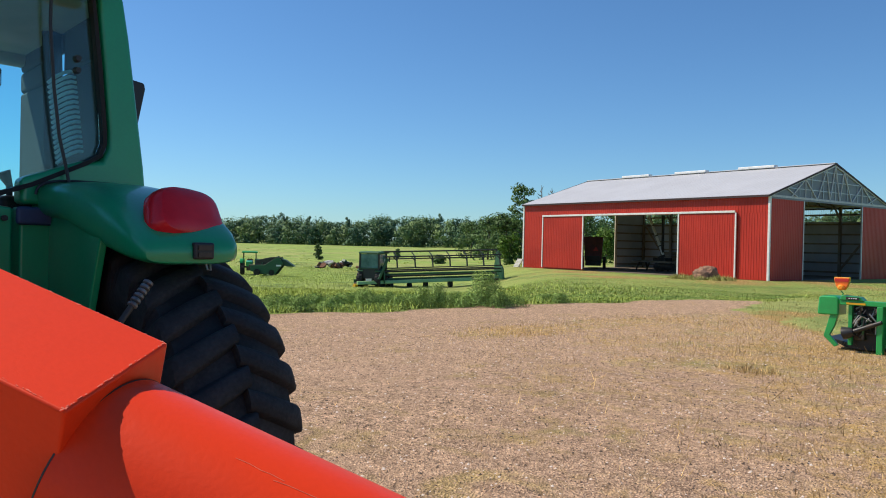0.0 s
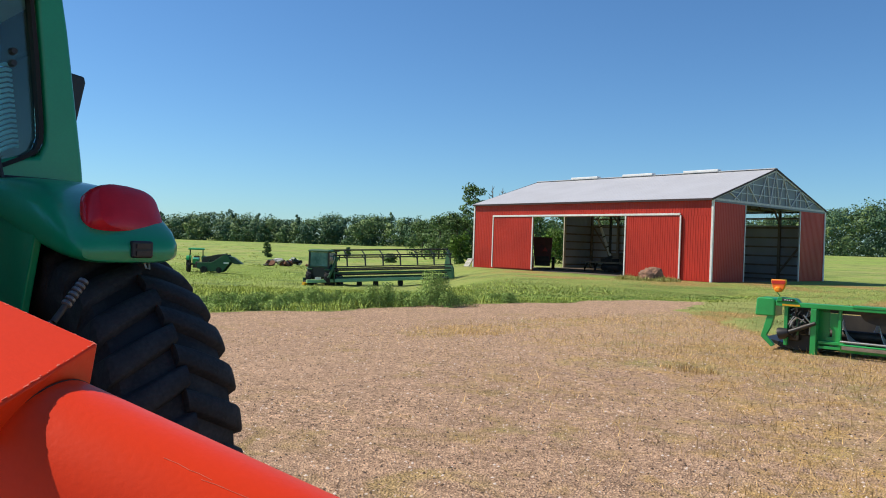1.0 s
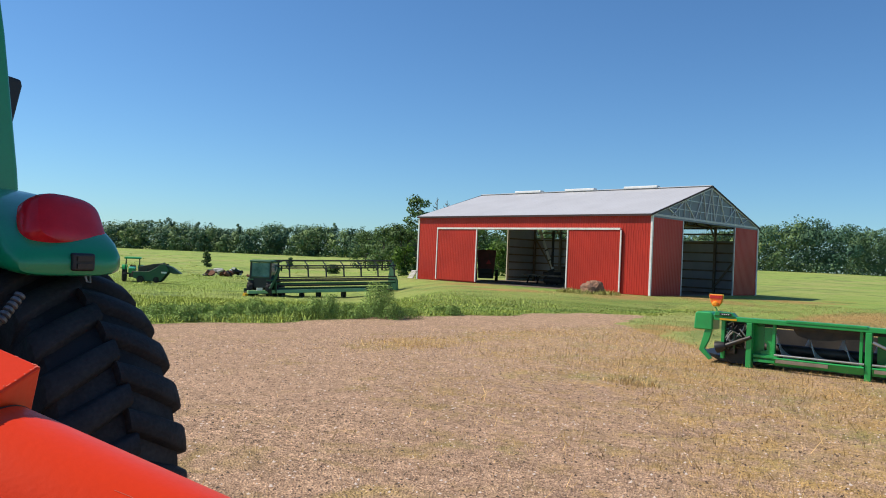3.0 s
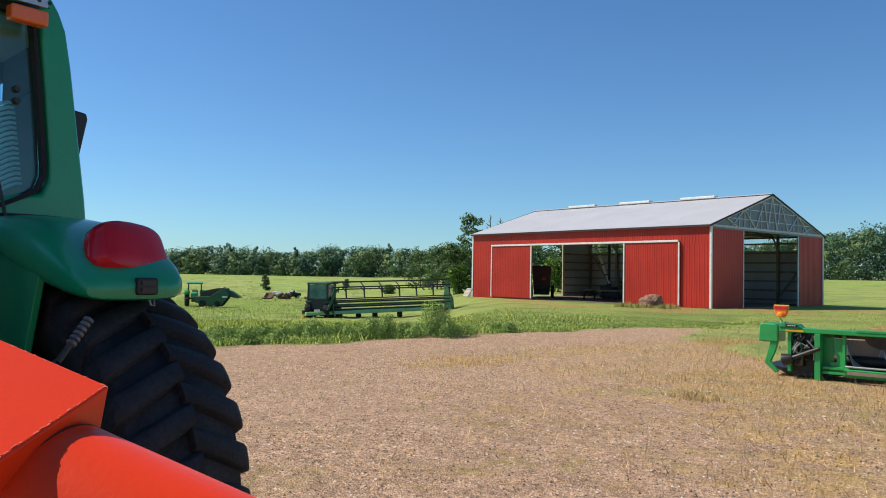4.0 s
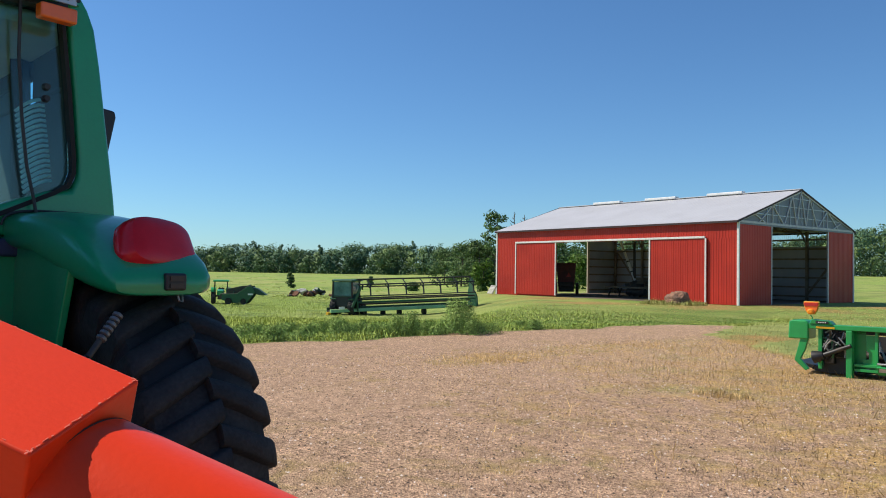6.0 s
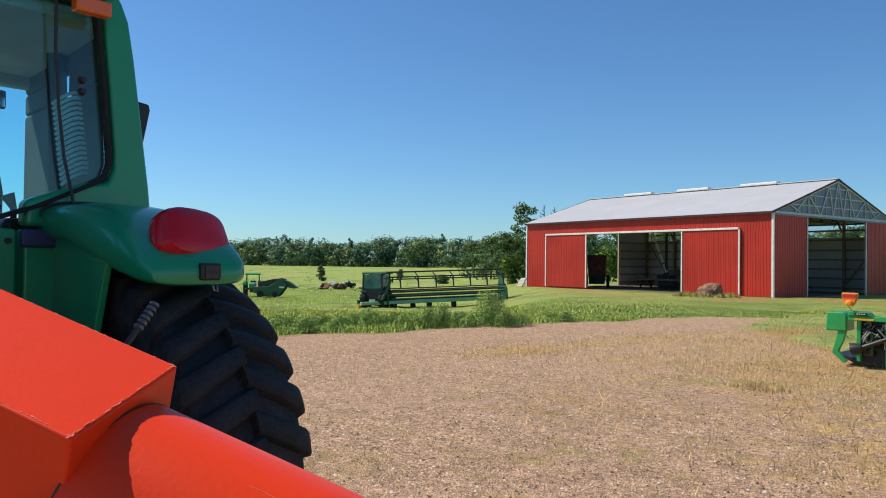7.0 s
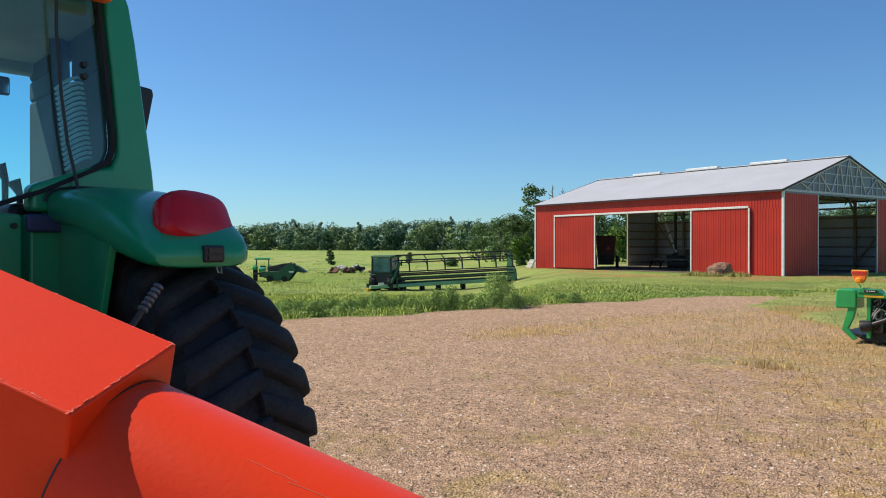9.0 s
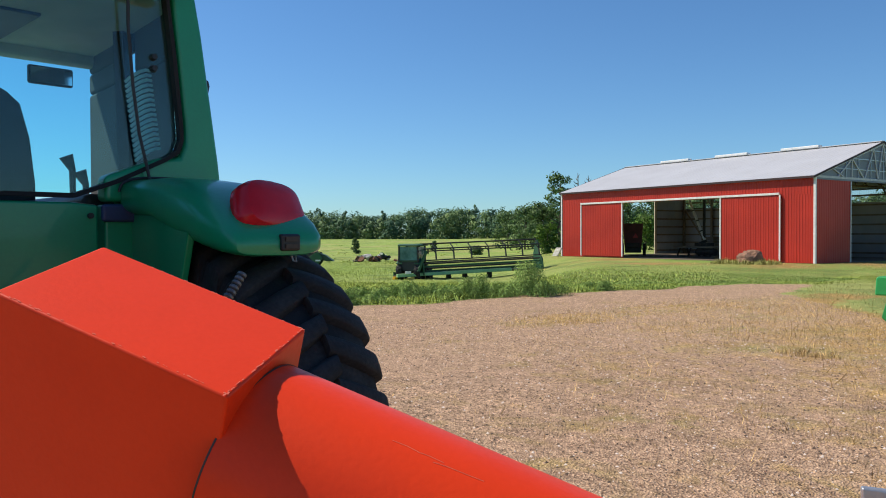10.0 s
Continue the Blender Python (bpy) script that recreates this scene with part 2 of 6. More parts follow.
# ---- mesh helpers ----
class Shape:
    """Collects vertices and faces of one mesh."""

    def __init__(self):
        self.v, self.f = [], []

    def add(self, verts, faces, m=None):
        n = len(self.v)
        self.v += [tuple(m @ Vector(p)) if m else tuple(p) for p in verts]
        self.f += [tuple(i + n for i in q) for q in faces]
        return self

    def box(self, lo, hi, m=None):
        (a, b, c), (d, e, g) = lo, hi
        vs = [(a, b, c), (d, b, c), (d, e, c), (a, e, c), (a, b, g), (d, b, g), (d, e, g), (a, e, g)]
        return self.add(vs, [(3, 2, 1, 0), (4, 5, 6, 7), (0, 1, 5, 4), (1, 2, 6, 5), (2, 3, 7, 6), (3, 0, 4, 7)], m)

    def beam(self, p, q, w, h, up=(0, 0, 1)):
        p, q = Vector(p), Vector(q)
        d = (q - p).normalized()
        s = d.cross(Vector(up))
        s = s.normalized() if s.length > 1e-4 else Vector((1, 0, 0))
        t = s.cross(d)
        vs = [c + s * a * w / 2 + t * b * h / 2 for c in (p, q) for a, b in ((-1, -1), (1, -1), (1, 1), (-1, 1))]
        return self.add(vs, [(0, 1, 2, 3), (7, 6, 5, 4), (0, 4, 5, 1), (1, 5, 6, 2), (2, 6, 7, 3), (3, 7, 4, 0)])

    def tube(self, points, radii, n=12, caps=True):
        pts = [Vector(p) for p in points]
        if not isinstance(radii, (list, tuple)):
            radii = [radii] * len(pts)
        rings = []
        side = None
        for i, p in enumerate(pts):
            d = (pts[min(i + 1, len(pts) - 1)] - pts[max(i - 1, 0)]).normalized()
            if side is None:
                side = d.cross(Vector((0, 0, 1)))
                side = side.normalized() if side.length > 1e-3 else Vector((1, 0, 0))
            side = (side - d * side.dot(d)).normalized()
            o = d.cross(side)
            rings.append([p + (side * math.cos(a) + o * math.sin(a)) * radii[i] for a in (2 * math.pi * k / n for k in range(n))])
        vs = [v for r in rings for v in r]
        fs = [(i * n + k, i * n + (k + 1) % n, (i + 1) * n + (k + 1) % n, (i + 1) * n + k) for i in range(len(pts) - 1) for k in range(n)]
        if caps:
            fs += [tuple(range(n - 1, -1, -1)), tuple(range((len(pts) - 1) * n, len(pts) * n))]
        return self.add(vs, fs)

    def prism(self, poly, depth, m):
        """A polygon in the local xy plane, extruded along local z by depth, laid by m."""
        n = len(poly)
        vs = [(x, y, 0) for x, y in poly] + [(x, y, depth) for x, y in poly]
        fs = [tuple(range(n - 1, -1, -1)), tuple(range(n, 2 * n))] + [(i, (i + 1) % n, n + (i + 1) % n, n + i) for i in range(n)]
        return self.add(vs, fs, m)

    def loft(self, rings, caps=True):
        n = len(rings[0])
        vs = [v for r in rings for v in r]
        fs = [(i * n + k, i * n + (k + 1) % n, (i + 1) * n + (k + 1) % n, (i + 1) * n + k) for i in range(len(rings) - 1) for k in range(n)]
        if caps:
            fs += [tuple(range(n - 1, -1, -1)), tuple(range((len(rings) - 1) * n, len(rings) * n))]
        return self.add(vs, fs)

    def mesh(self, name, mat, smooth=False):
        me = bpy.data.meshes.new(name)
        me.from_pydata(self.v, [], self.f)
        bm = bmesh.new()
        bm.from_mesh(me)
        bmesh.ops.recalc_face_normals(bm, faces=bm.faces)
        bm.to_mesh(me)
        bm.free()
        me.materials.append(mat)
        if smooth:
            me.polygons.foreach_set("use_smooth", [True] * len(me.polygons))
        return me


# stands a local xy polygon upright: local x stays x, local y becomes z, depth goes towards -y
UPRIGHT = pose(0, 0, 0, 90, 0, 0)


def part(name, shape, mat, parent=None, label="", bevel=0.0, smooth=False, seg=2):
    me = shape.mesh(name, mat, smooth or bevel > 0)
    ob = new(name, me)
    if parent is not None:
        ob.parent = parent
    if label:
        tagged(ob, label)
    if bevel:
        md = ob.modifiers.new("bevel", "BEVEL")
        md.width, md.segments, md.limit_method, md.angle_limit = bevel, seg, "ANGLE", radians(35)
        md.harden_normals = True
    elif smooth:
        me.set_sharp_from_angle(angle=radians(38))
    return ob


def thing(name, m, label, category, group="", kind=""):
    ob = new(name)
    ob.empty_display_size = 0.2
    ob.matrix_world = m
    return tagged(ob, label, category, group, kind)


def big_mesh(name, verts, mat, normals=None, tone=None):
    """verts: (n, k, 3) array, each row one polygon of k corners; normals: one a row, for soft foliage; tone: one shade a row."""
    n, k, _ = verts.shape
    me = bpy.data.meshes.new(name)
    me.vertices.add(n * k)
    me.vertices.foreach_set("co", verts.reshape(-1).astype(np.float32))
    me.loops.add(n * k)
    me.loops.foreach_set("vertex_index", np.arange(n * k, dtype=np.int32))
    me.polygons.add(n)
    me.polygons.foreach_set("loop_start", np.arange(0, n * k, k, dtype=np.int32))
    me.update(calc_edges=True)
    me.materials.append(mat)
    if tone is not None:
        at = me.attributes.new("tone", "FLOAT", "POINT")
        at.data.foreach_set("value", np.repeat(tone, k).astype(np.float32))
    if normals is not None:
        nn = normals / (np.linalg.norm(normals, axis=1, keepdims=True) + 1e-9)
        me.polygons.foreach_set("use_smooth", np.ones(n, dtype=bool))
        me.normals_split_custom_set_from_vertices(np.repeat(nn, k, axis=0).tolist())
    return me


# ---- ground ----
EYE = Vector((23.62, -39.2, 0.0))
AHEAD, RIGHT = Vector((-0.7705, 0.6360, 0)), Vector((0.6360, 0.7705, 0))


def sstep(a, b, x):
    t = np.clip((np.asarray(x, float) - a) / (b - a), 0, 1)
    return t * t * (3 - 2 * t)


def height(x, y):
    """Ground level: the yard is flat, the meadow falls away behind the verge and rises again to the woods."""
    x, y = np.asarray(x, float), np.asarray(y, float)
    dx, dy = x - EYE.x, y - EYE.y
    v, u = dx * AHEAD.x + dy * AHEAD.y, dx * RIGHT.x + dy * RIGHT.y
    r = np.maximum(v, 1.0)
    left = sstep(0.10, -0.06, u / r)
    away = np.hypot(np.maximum(np.maximum(x, -20.0 - x), 0), np.maximum(np.maximum(-y, y - 14.0), 0))
    dip = (-1.12 * sstep(22, 44, v) - 0.45 * sstep(48, 68, v)) * left * sstep(0.5, 7.5, away)
    rise = (1.65 * left) * sstep(90, 330, v) + (1 - left) * 2.3 * sstep(85, 240, v)
    bumps = 0.05 * np.sin(x * 0.21 + 1.3) * np.cos(y * 0.17) * sstep(24, 40, v)
    return dip + rise + bumps * (1 - sstep(-24, -20, x) * sstep(2, 0, x) * sstep(-5, -1, y) * sstep(18, 15, y))


def verge_x(y):
    """The meadow's edge along the gravel."""
    y = np.asarray(y, float)
    return 7.8 + 0.35 * np.sin(y * 0.8) + 0.18 * np.sin(y * 2.3 + 1) + 1.7 * sstep(-20, -15.5, y) + 0.02 * np.maximum(-32 - y, 0)


def zones(x, y):
    """Shares of gravel and of dry grass at a place."""
    x, y = np.asarray(x, float), np.asarray(y, float)
    wob = 0.35 * np.sin(x * 1.1 + y * 0.7) + 0.25 * np.sin(x * 2.3 - y * 1.9)
    yard = sstep(-0.35, 0.35, x - verge_x(y))
    far_edge = np.interp(x, (8.6, 9.7, 11.2, 13.4, 15.5, 17.5, 40), (-14.8, -16.5, -20.4, -22.3, -24.0, -25.0, -30.0))
    near = sstep(0.5, -0.5, y - far_edge + 0.5 * wob)
    gravel = yard * near
    across = (x - EYE.x) * RIGHT.x + (y - EYE.y) * RIGHT.y
    dry = sstep(-3.0, 5.5, across + wob * 1.5) * sstep(14, -8, y) * 0.9 * sstep(9.3, 13.0, x) * (1 - 0.75 * sstep(-0.3, 0.8, y - far_edge) * sstep(18.5, 15.5, x + 0.35 * (y + 24)))
    patch = 0.5 + 0.5 * np.sin(x * 0.55 + 2.0 * np.sin(y * 0.31)) * np.sin(y * 0.47 + 1.7 * np.sin(x * 0.23))
    dry = np.maximum(dry, (0.10 + 0.62 * patch) * sstep(-24, -14, x) * sstep(16, 6, x) * sstep(-16, -6, y) * sstep(24, 6, y))
    band = sstep(11.0, 12.2, x + 0.6 * wob) * sstep(14.2, 12.9, x + 0.5 * wob) * sstep(-33.5, -29, y) * sstep(-17, -20.5, y)
    mottle = 0.5 + 0.5 * np.sin(x * 1.3 + 1.6 * np.sin(y * 0.8)) * np.sin(y * 1.1 + 1.4 * np.sin(x * 0.9 + 1))
    dry = np.where(gravel > 0.5, dry * (0.68 + 0.45 * mottle), dry)
    dry = np.maximum(dry, band * (0.72 + 0.35 * mottle))
    return gravel, dry


def axis(lo, hi, step, far):
    mid = list(np.arange(lo, hi + 1e-6, step))
    out, s = [], step
    p = hi
    while p < far:
        s *= 1.18
        p += s
        out.append(p)
    back, s, p = [], step, lo
    while p > -far:
        s *= 1.18
        p -= s
        back.append(p)
    return np.array(back[::-1] + mid + out)


def ground_material():
    m = bpy.data.materials.new("yard_gravel_and_meadow")
    m.use_nodes = True
    nt = m.node_tree
    ln, nd = nt.links.new, nt.nodes.new
    b = nt.nodes["Principled BSDF"]
    b.inputs["Roughness"].default_value = 0.95
    b.inputs["Specular IOR Level"].default_value = 0.15
    tc = nd("ShaderNodeTexCoord")

    def noise(scale, detail=4, dist=0.0):
        n = nd("ShaderNodeTexNoise")
        n.inputs["Scale"].default_value, n.inputs["Detail"].default_value, n.inputs["Distortion"].default_value = scale, detail, dist
        ln(tc.outputs["Object"], n.inputs["Vector"])
        return n.outputs["Fac"]

    def span(x, a, c, lo=0.0, hi=1.0):
        r = nd("ShaderNodeMapRange")
        r.inputs[1].default_value, r.inputs[2].default_value, r.inputs[3].default_value, r.inputs[4].default_value = a, c, lo, hi
        ln(x, r.inputs[0])
        return r.outputs[0]

    def blend(fac, a, c):
        x = nd("ShaderNodeMix")
        x.data_type = "RGBA"
        ln(fac, x.inputs[0])
        for i, val in ((6, a), (7, c)):
            if isinstance(val, tuple):
                x.inputs[i].default_value = (*val, 1)
            else:
                ln(val, x.inputs[i])
        return x.outputs[2]

    def combine(op, a, c):
        x = nd("ShaderNodeMath")
        x.operation = op
        for i, val in ((0, a), (1, c)):
            if isinstance(val, float):
                x.inputs[i].default_value = val
            else:
                ln(val, x.inputs[i])
        return x.outputs[0]

    cells = nd("ShaderNodeTexVoronoi")
    cells.inputs["Scale"].default_value = 55
    ln(tc.outputs["Object"], cells.inputs["Vector"])
    stone = nd("ShaderNodeSeparateColor")
    ln(cells.outputs["Color"], stone.inputs[0])
    gravel = blend(span(stone.outputs[0], 0.0, 1.0), (0.125, 0.075, 0.048), (0.63, 0.425, 0.275))
    gravel = blend(span(noise(0.55, 5), 0.35, 0.68), gravel, blend(span(stone.outputs[1], 0, 1), (0.165, 0.098, 0.064), (0.58, 0.39, 0.255)))
    gravel = blend(span(noise(1.3, 6, 1.0), 0.54, 0.70), gravel, blend(span(noise(45, 3), 0.3, 0.7), (0.18, 0.12, 0.052), (0.46, 0.33, 0.16)))
    dry = blend(span(noise(30, 4), 0.3, 0.7), (0.25, 0.150, 0.048), (0.60, 0.40, 0.148))
    dry = blend(span(noise(0.8, 5), 0.45, 0.65), dry, blend(span(noise(26, 4), 0.3, 0.7), (0.17, 0.15, 0.05), (0.40, 0.34, 0.12)))
    green = blend(span(noise(22, 5), 0.3, 0.7), (0.16, 0.265, 0.05), (0.38, 0.50, 0.12))
    green = blend(span(noise(0.16, 5), 0.42, 0.70), green, blend(span(noise(9, 5), 0.3, 0.7), (0.21, 0.28, 0.06), (0.42, 0.47, 0.13)))
    green = blend(span(noise(0.035, 5, 1.0), 0.46, 0.62, 0.0, 0.60), green, (0.42, 0.39, 0.15))
    green = blend(span(noise(1.1, 6, 0.8), 0.5, 0.72, 0.0, 0.6), green, (0.17, 0.26, 0.055))
    green = blend(span(noise(0.3, 6, 1.5), 0.50, 0.66, 0.0, 0.45), green, (0.30, 0.35, 0.10))
    green = blend(span(noise(0.12, 6, 2.0), 0.50, 0.64, 0.0, 0.6), green, (0.10, 0.165, 0.045))
    ga, da = nd("ShaderNodeAttribute"), nd("ShaderNodeAttribute")
    ga.attribute_name, da.attribute_name = "gravel", "dry"
    edge = combine("MULTIPLY", combine("SUBTRACT", noise(3.0, 5), 0.5), 0.9)
    col = blend(span(combine("ADD", da.outputs["Fac"], edge), 0.35, 0.65), green, dry)
    gm = span(combine("ADD", ga.outputs["Fac"], edge), 0.42, 0.58)
    col = blend(gm, col, gravel)
    # the yard's beige stubble spreads over the gravel where the dry share is high
    col = blend(combine("MULTIPLY", span(combine("ADD", da.outputs["Fac"], combine("MULTIPLY", edge, 1.8)), 0.42, 0.90, 0.0, 0.88), gm), col, dry)
    # trodden and dusty patches at hand's and step's width
    for scale, lo, hi in ((85.0, 0.68, 1.36), (11.0, 0.78, 1.34), (2.4, 0.88, 1.20)):
        mul = nd("ShaderNodeMix")
        mul.data_type, mul.blend_type = "RGBA", "MULTIPLY"
        ln(gm, mul.inputs[0])
        ln(col, mul.inputs[6])
        grey = nd("ShaderNodeCombineColor")
        fac = span(noise(scale, 5, 0.6), 0.32, 0.68, lo, hi)
        for i in range(3):
            ln(fac, grey.inputs[i])
        ln(grey.outputs[0], mul.inputs[7])
        col = mul.outputs[2]
    ln(col, b.inputs["Base Color"])
    bp = nd("ShaderNodeBump")
    bp.inputs["Strength"].default_value, bp.inputs["Distance"].default_value = 0.75, 0.025
    ln(combine("ADD", cells.outputs["Distance"], noise(40, 4)), bp.inputs["Height"])
    ln(bp.outputs[0], b.inputs["Normal"])
    return m


def build_ground():
    xs, ys = axis(-26, 34, 0.4, 2500), axis(-46, 20, 0.4, 2500)
    X, Y = np.meshgrid(xs, ys)
    Z = height(X, Y)
    nx, ny = len(xs), len(ys)
    me = bpy.data.meshes.new("ground")
    idx = np.arange(nx * ny).reshape(ny, nx)
    quads = np.stack([idx[:-1, :-1], idx[:-1, 1:], idx[1:, 1:], idx[1:, :-1]], -1).reshape(-1, 4)
    me.from_pydata(np.stack([X, Y, Z], -1).reshape(-1, 3).tolist(), [], quads.tolist())
    g, d = zones(X, Y)
    for key, val in (("gravel", g), ("dry", d)):
        at = me.attributes.new(key, "FLOAT", "POINT")
        at.data.foreach_set("value", val.reshape(-1).astype(np.float32))
    me.polygons.foreach_set("use_smooth", [True] * len(me.polygons))
    me.materials.append(ground_material())
    tagged(new("ground", me), "pinkish gravel yard running into a green summer meadow", "ground", kind="structure")


build_ground()


# ---- barn ----
RIDGE_VENTS = ((-16.4, -13.8), (-11.5, -8.9), (-6.4, -3.8))
BL, BW, BE, BR = 20.04, 13.85, 4.8, 6.98      # length, width, eave and ridge heights
barn = thing("pole_barn", pose(0, 0, 0), "red steel pole barn with pale roof and open sliding doors", "barn")


def rib_sheet(shape, x0, x1, z0, z1, m, pitch=0.153, rib=0.013, t=0.012):
    """Ribbed steel sheet in the local xz plane, ribs towards -y, laid by m."""
    prof = [(x0, 0.0)]
    n = max(1, int((x1 - x0) / pitch))
    p = (x1 - x0) / n
    for i in range(n):
        c = x0 + (i + 0.5) * p
        prof += [(c - 0.032, 0.0), (c - 0.013, -rib), (c + 0.013, -rib), (c + 0.032, 0.0)]
    prof.append((x1, 0.0))
    k = len(prof)
    vs = [(x, y, z) for z in (z0, z1) for x, y in prof] + [(x, t, z) for z in (z0, z1) for x, y in prof]
    fs = [(i, i + 1, k + i + 1, k + i) for i in range(k - 1)] + [(2 * k + i + 1, 2 * k + i, 3 * k + i, 3 * k + i + 1) for i in range(k - 1)]
    fs += [(0, k, 3 * k, 2 * k), (k - 1, 3 * k - 1, 4 * k - 1, 2 * k - 1)]
    shape.add(vs, fs, m)


def sheets(name, x0, x1, z0, z1, m, mat, parent, width=0.92):
    n = max(1, round((x1 - x0) / width))
    for i in range(n):
        a, c = x0 + (x1 - x0) * i / n, x0 + (x1 - x0) * (i + 1) / n
        s = Shape()
        rib_sheet(s, a, c - 0.002, z0, z1, m)
        part(name, s, mat, parent)


I4 = Matrix.Identity(4)
# faces: front looks to -y, the gable on x = 0 looks to +x
GABLE_E = pose(0, 0, 0, 0, 0, 90)           # local x -> +y, local -y -> +x
GABLE_W = pose(-BL, 0, 0, 0, 0, 90)
BACK = pose(0, BW, 0, 0, 0, 180)
DOOR_L, DOOR_R, DOOR_H = -13.82, -5.88, 3.78
sheets("wall_panel", -BL, DOOR_L, 0.02, DOOR_H, I4, RED_STEEL, barn)
sheets("wall_panel", DOOR_R, 0, 0.02, DOOR_H, I4, RED_STEEL, barn)
sheets("wall_panel", -BL, 0, DOOR_H, BE, I4, RED_STEEL, barn)
GA, GB, GH = 3.5, 10.35, 4.62
for gm, tone in ((GABLE_E, RED_STEEL), (GABLE_W, GREY_LINER)):
    sheets("wall_panel", 0, GA, 0.02, GH, gm, tone, barn)
    sheets("wall_panel", GB, BW, 0.02, GH, gm, tone, barn)
sheets("wall_panel", 0, BL, 0.02, 3.78, BACK, GREY_LINER, barn)
sheets("clear_panel", 0, BL, 3.82, 4.72, BACK, FOGGED, barn, 2.5)
for gm in (GABLE_E, GABLE_W):
    s = Shape()
    tri = [(0.0, GH), (BW, GH), (BW, BE - 0.03), (BW / 2, BR - 0.06), (0.0, BE - 0.03)]
    s.prism(tri, 0.015, gm @ pose(0, 0.03, 0) @ UPRIGHT)
    part("gable_sheet", s, GABLE_SHEET, barn, "weathered grey sheet in the gable")
# trusses: one before each gable sheet, the others inside
def truss_members(shape, m, w=0.085, d=0.05):
    """A gabled roof truss: chords, and a web of long and short diagonals."""
    def seg(a, c, ww=w):
        p, q = m @ Vector((a[0], 0, a[1])), m @ Vector((c[0], 0, c[1]))
        shape.beam(p, q, d, ww, up=m.to_3x3() @ Vector((0, 0, 1)) if abs(a[0] - c[0]) > 1e-3 else m.to_3x3() @ Vector((1, 0, 0)))
    top = lambda y: BE - 0.06 + (BR - BE - 0.06) * (1 - abs(y - BW / 2) / (BW / 2))
    low = 4.72
    seg((0.1, low), (BW - 0.1, low), 0.12)
    seg((0.1, top(0.1) - 0.02), (BW / 2, top(BW / 2)))
    seg((BW / 2, top(BW / 2)), (BW - 0.1, top(0.1) - 0.02))
    half = ((2.1, 3.6), (3.6, 3.6), (4.9, 3.6), (4.9, 5.9), (6.35, 5.9))
    for flip in (False, True):
        fy = (lambda y: BW - y) if flip else (lambda y: y)
        for foot, head in half:
            seg((fy(foot), low), (fy(head), top(fy(head))), 0.065 if foot != head else 0.05)
        seg((fy(1.6), top(fy(1.6))), (fy(2.9), low), 0.055)
        seg((fy(6.35), low), (BW / 2, top(BW / 2)), 0.065)


def gable_girts(shape, m):
    """Level rails and studs behind the gable's sheet, seen through its weathered face."""
    for z in (5.25, 5.85, 6.4):
        reach = (BR - 0.15 - z) / (BR - BE) * BW / 2
        shape.beam(m @ Vector((BW / 2 - reach, 0, z)), m @ Vector((BW / 2 + reach, 0, z)), 0.03, 0.045)
    for y in (3.0, 4.3, 5.6, 7.0, 8.4, 9.7, 11.0):
        top = BE - 0.1 + (BR - BE - 0.05) * (1 - abs(y - BW / 2) / (BW / 2))
        shape.beam(m @ Vector((y, 0, 4.78)), m @ Vector((y, 0, top)), 0.03, 0.04, up=(0, 1, 0))


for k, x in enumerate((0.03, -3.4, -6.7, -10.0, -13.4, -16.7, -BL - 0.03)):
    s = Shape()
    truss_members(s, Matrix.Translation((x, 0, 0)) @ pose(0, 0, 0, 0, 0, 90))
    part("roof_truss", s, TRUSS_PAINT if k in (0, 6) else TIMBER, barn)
s = Shape()
gable_girts(s, Matrix.Translation((0.012, 0, 0)) @ pose(0, 0, 0, 0, 0, 90))
part("gable_girts", s, GALV, barn, "thin grey rails across the gable")
# roof sheets and ridge
slope = math.atan2(BR - BE, BW / 2)
run = (BW / 2) / math.cos(slope) + 0.22
for sgn in (1, -1):
    for i in range(22):
        a, c = -BL - 0.06 + (BL + 0.12) * i / 22, -BL - 0.06 + (BL + 0.12) * (i + 1) / 22
        s = Shape()
        m = Matrix.Translation((0, BW / 2, BR + 0.02)) @ (pose(0, 0, 0, 0, 0, 0) if sgn > 0 else pose(-BL, 0, 0, 0, 0, 180)) @ pose(0, 0, 0, math.degrees(slope) - 90, 0, 0)
        rib_sheet(s, a, c - 0.002, -run, 0, m @ pose(0, 0, 0, 0, 0, 0), 0.23, 0.007)
        part("roof_panel", s, GREY_ROOF, barn)
s = Shape()
s.beam((-BL - 0.08, BW / 2, BR + 0.05), (0.08, BW / 2, BR + 0.05), 0.35, 0.05)
part("ridge_cap", s, GREY_ROOF, barn, bevel=0.02)
for a, c in RIDGE_VENTS:
    s = Shape()
    s.box((a, BW / 2 - 0.22, BR + 0.05), (c, BW / 2 + 0.22, BR + 0.21))
    part("ridge_vent", s, WHITE_TRIM, barn, "white raised ridge vent", bevel=0.03)
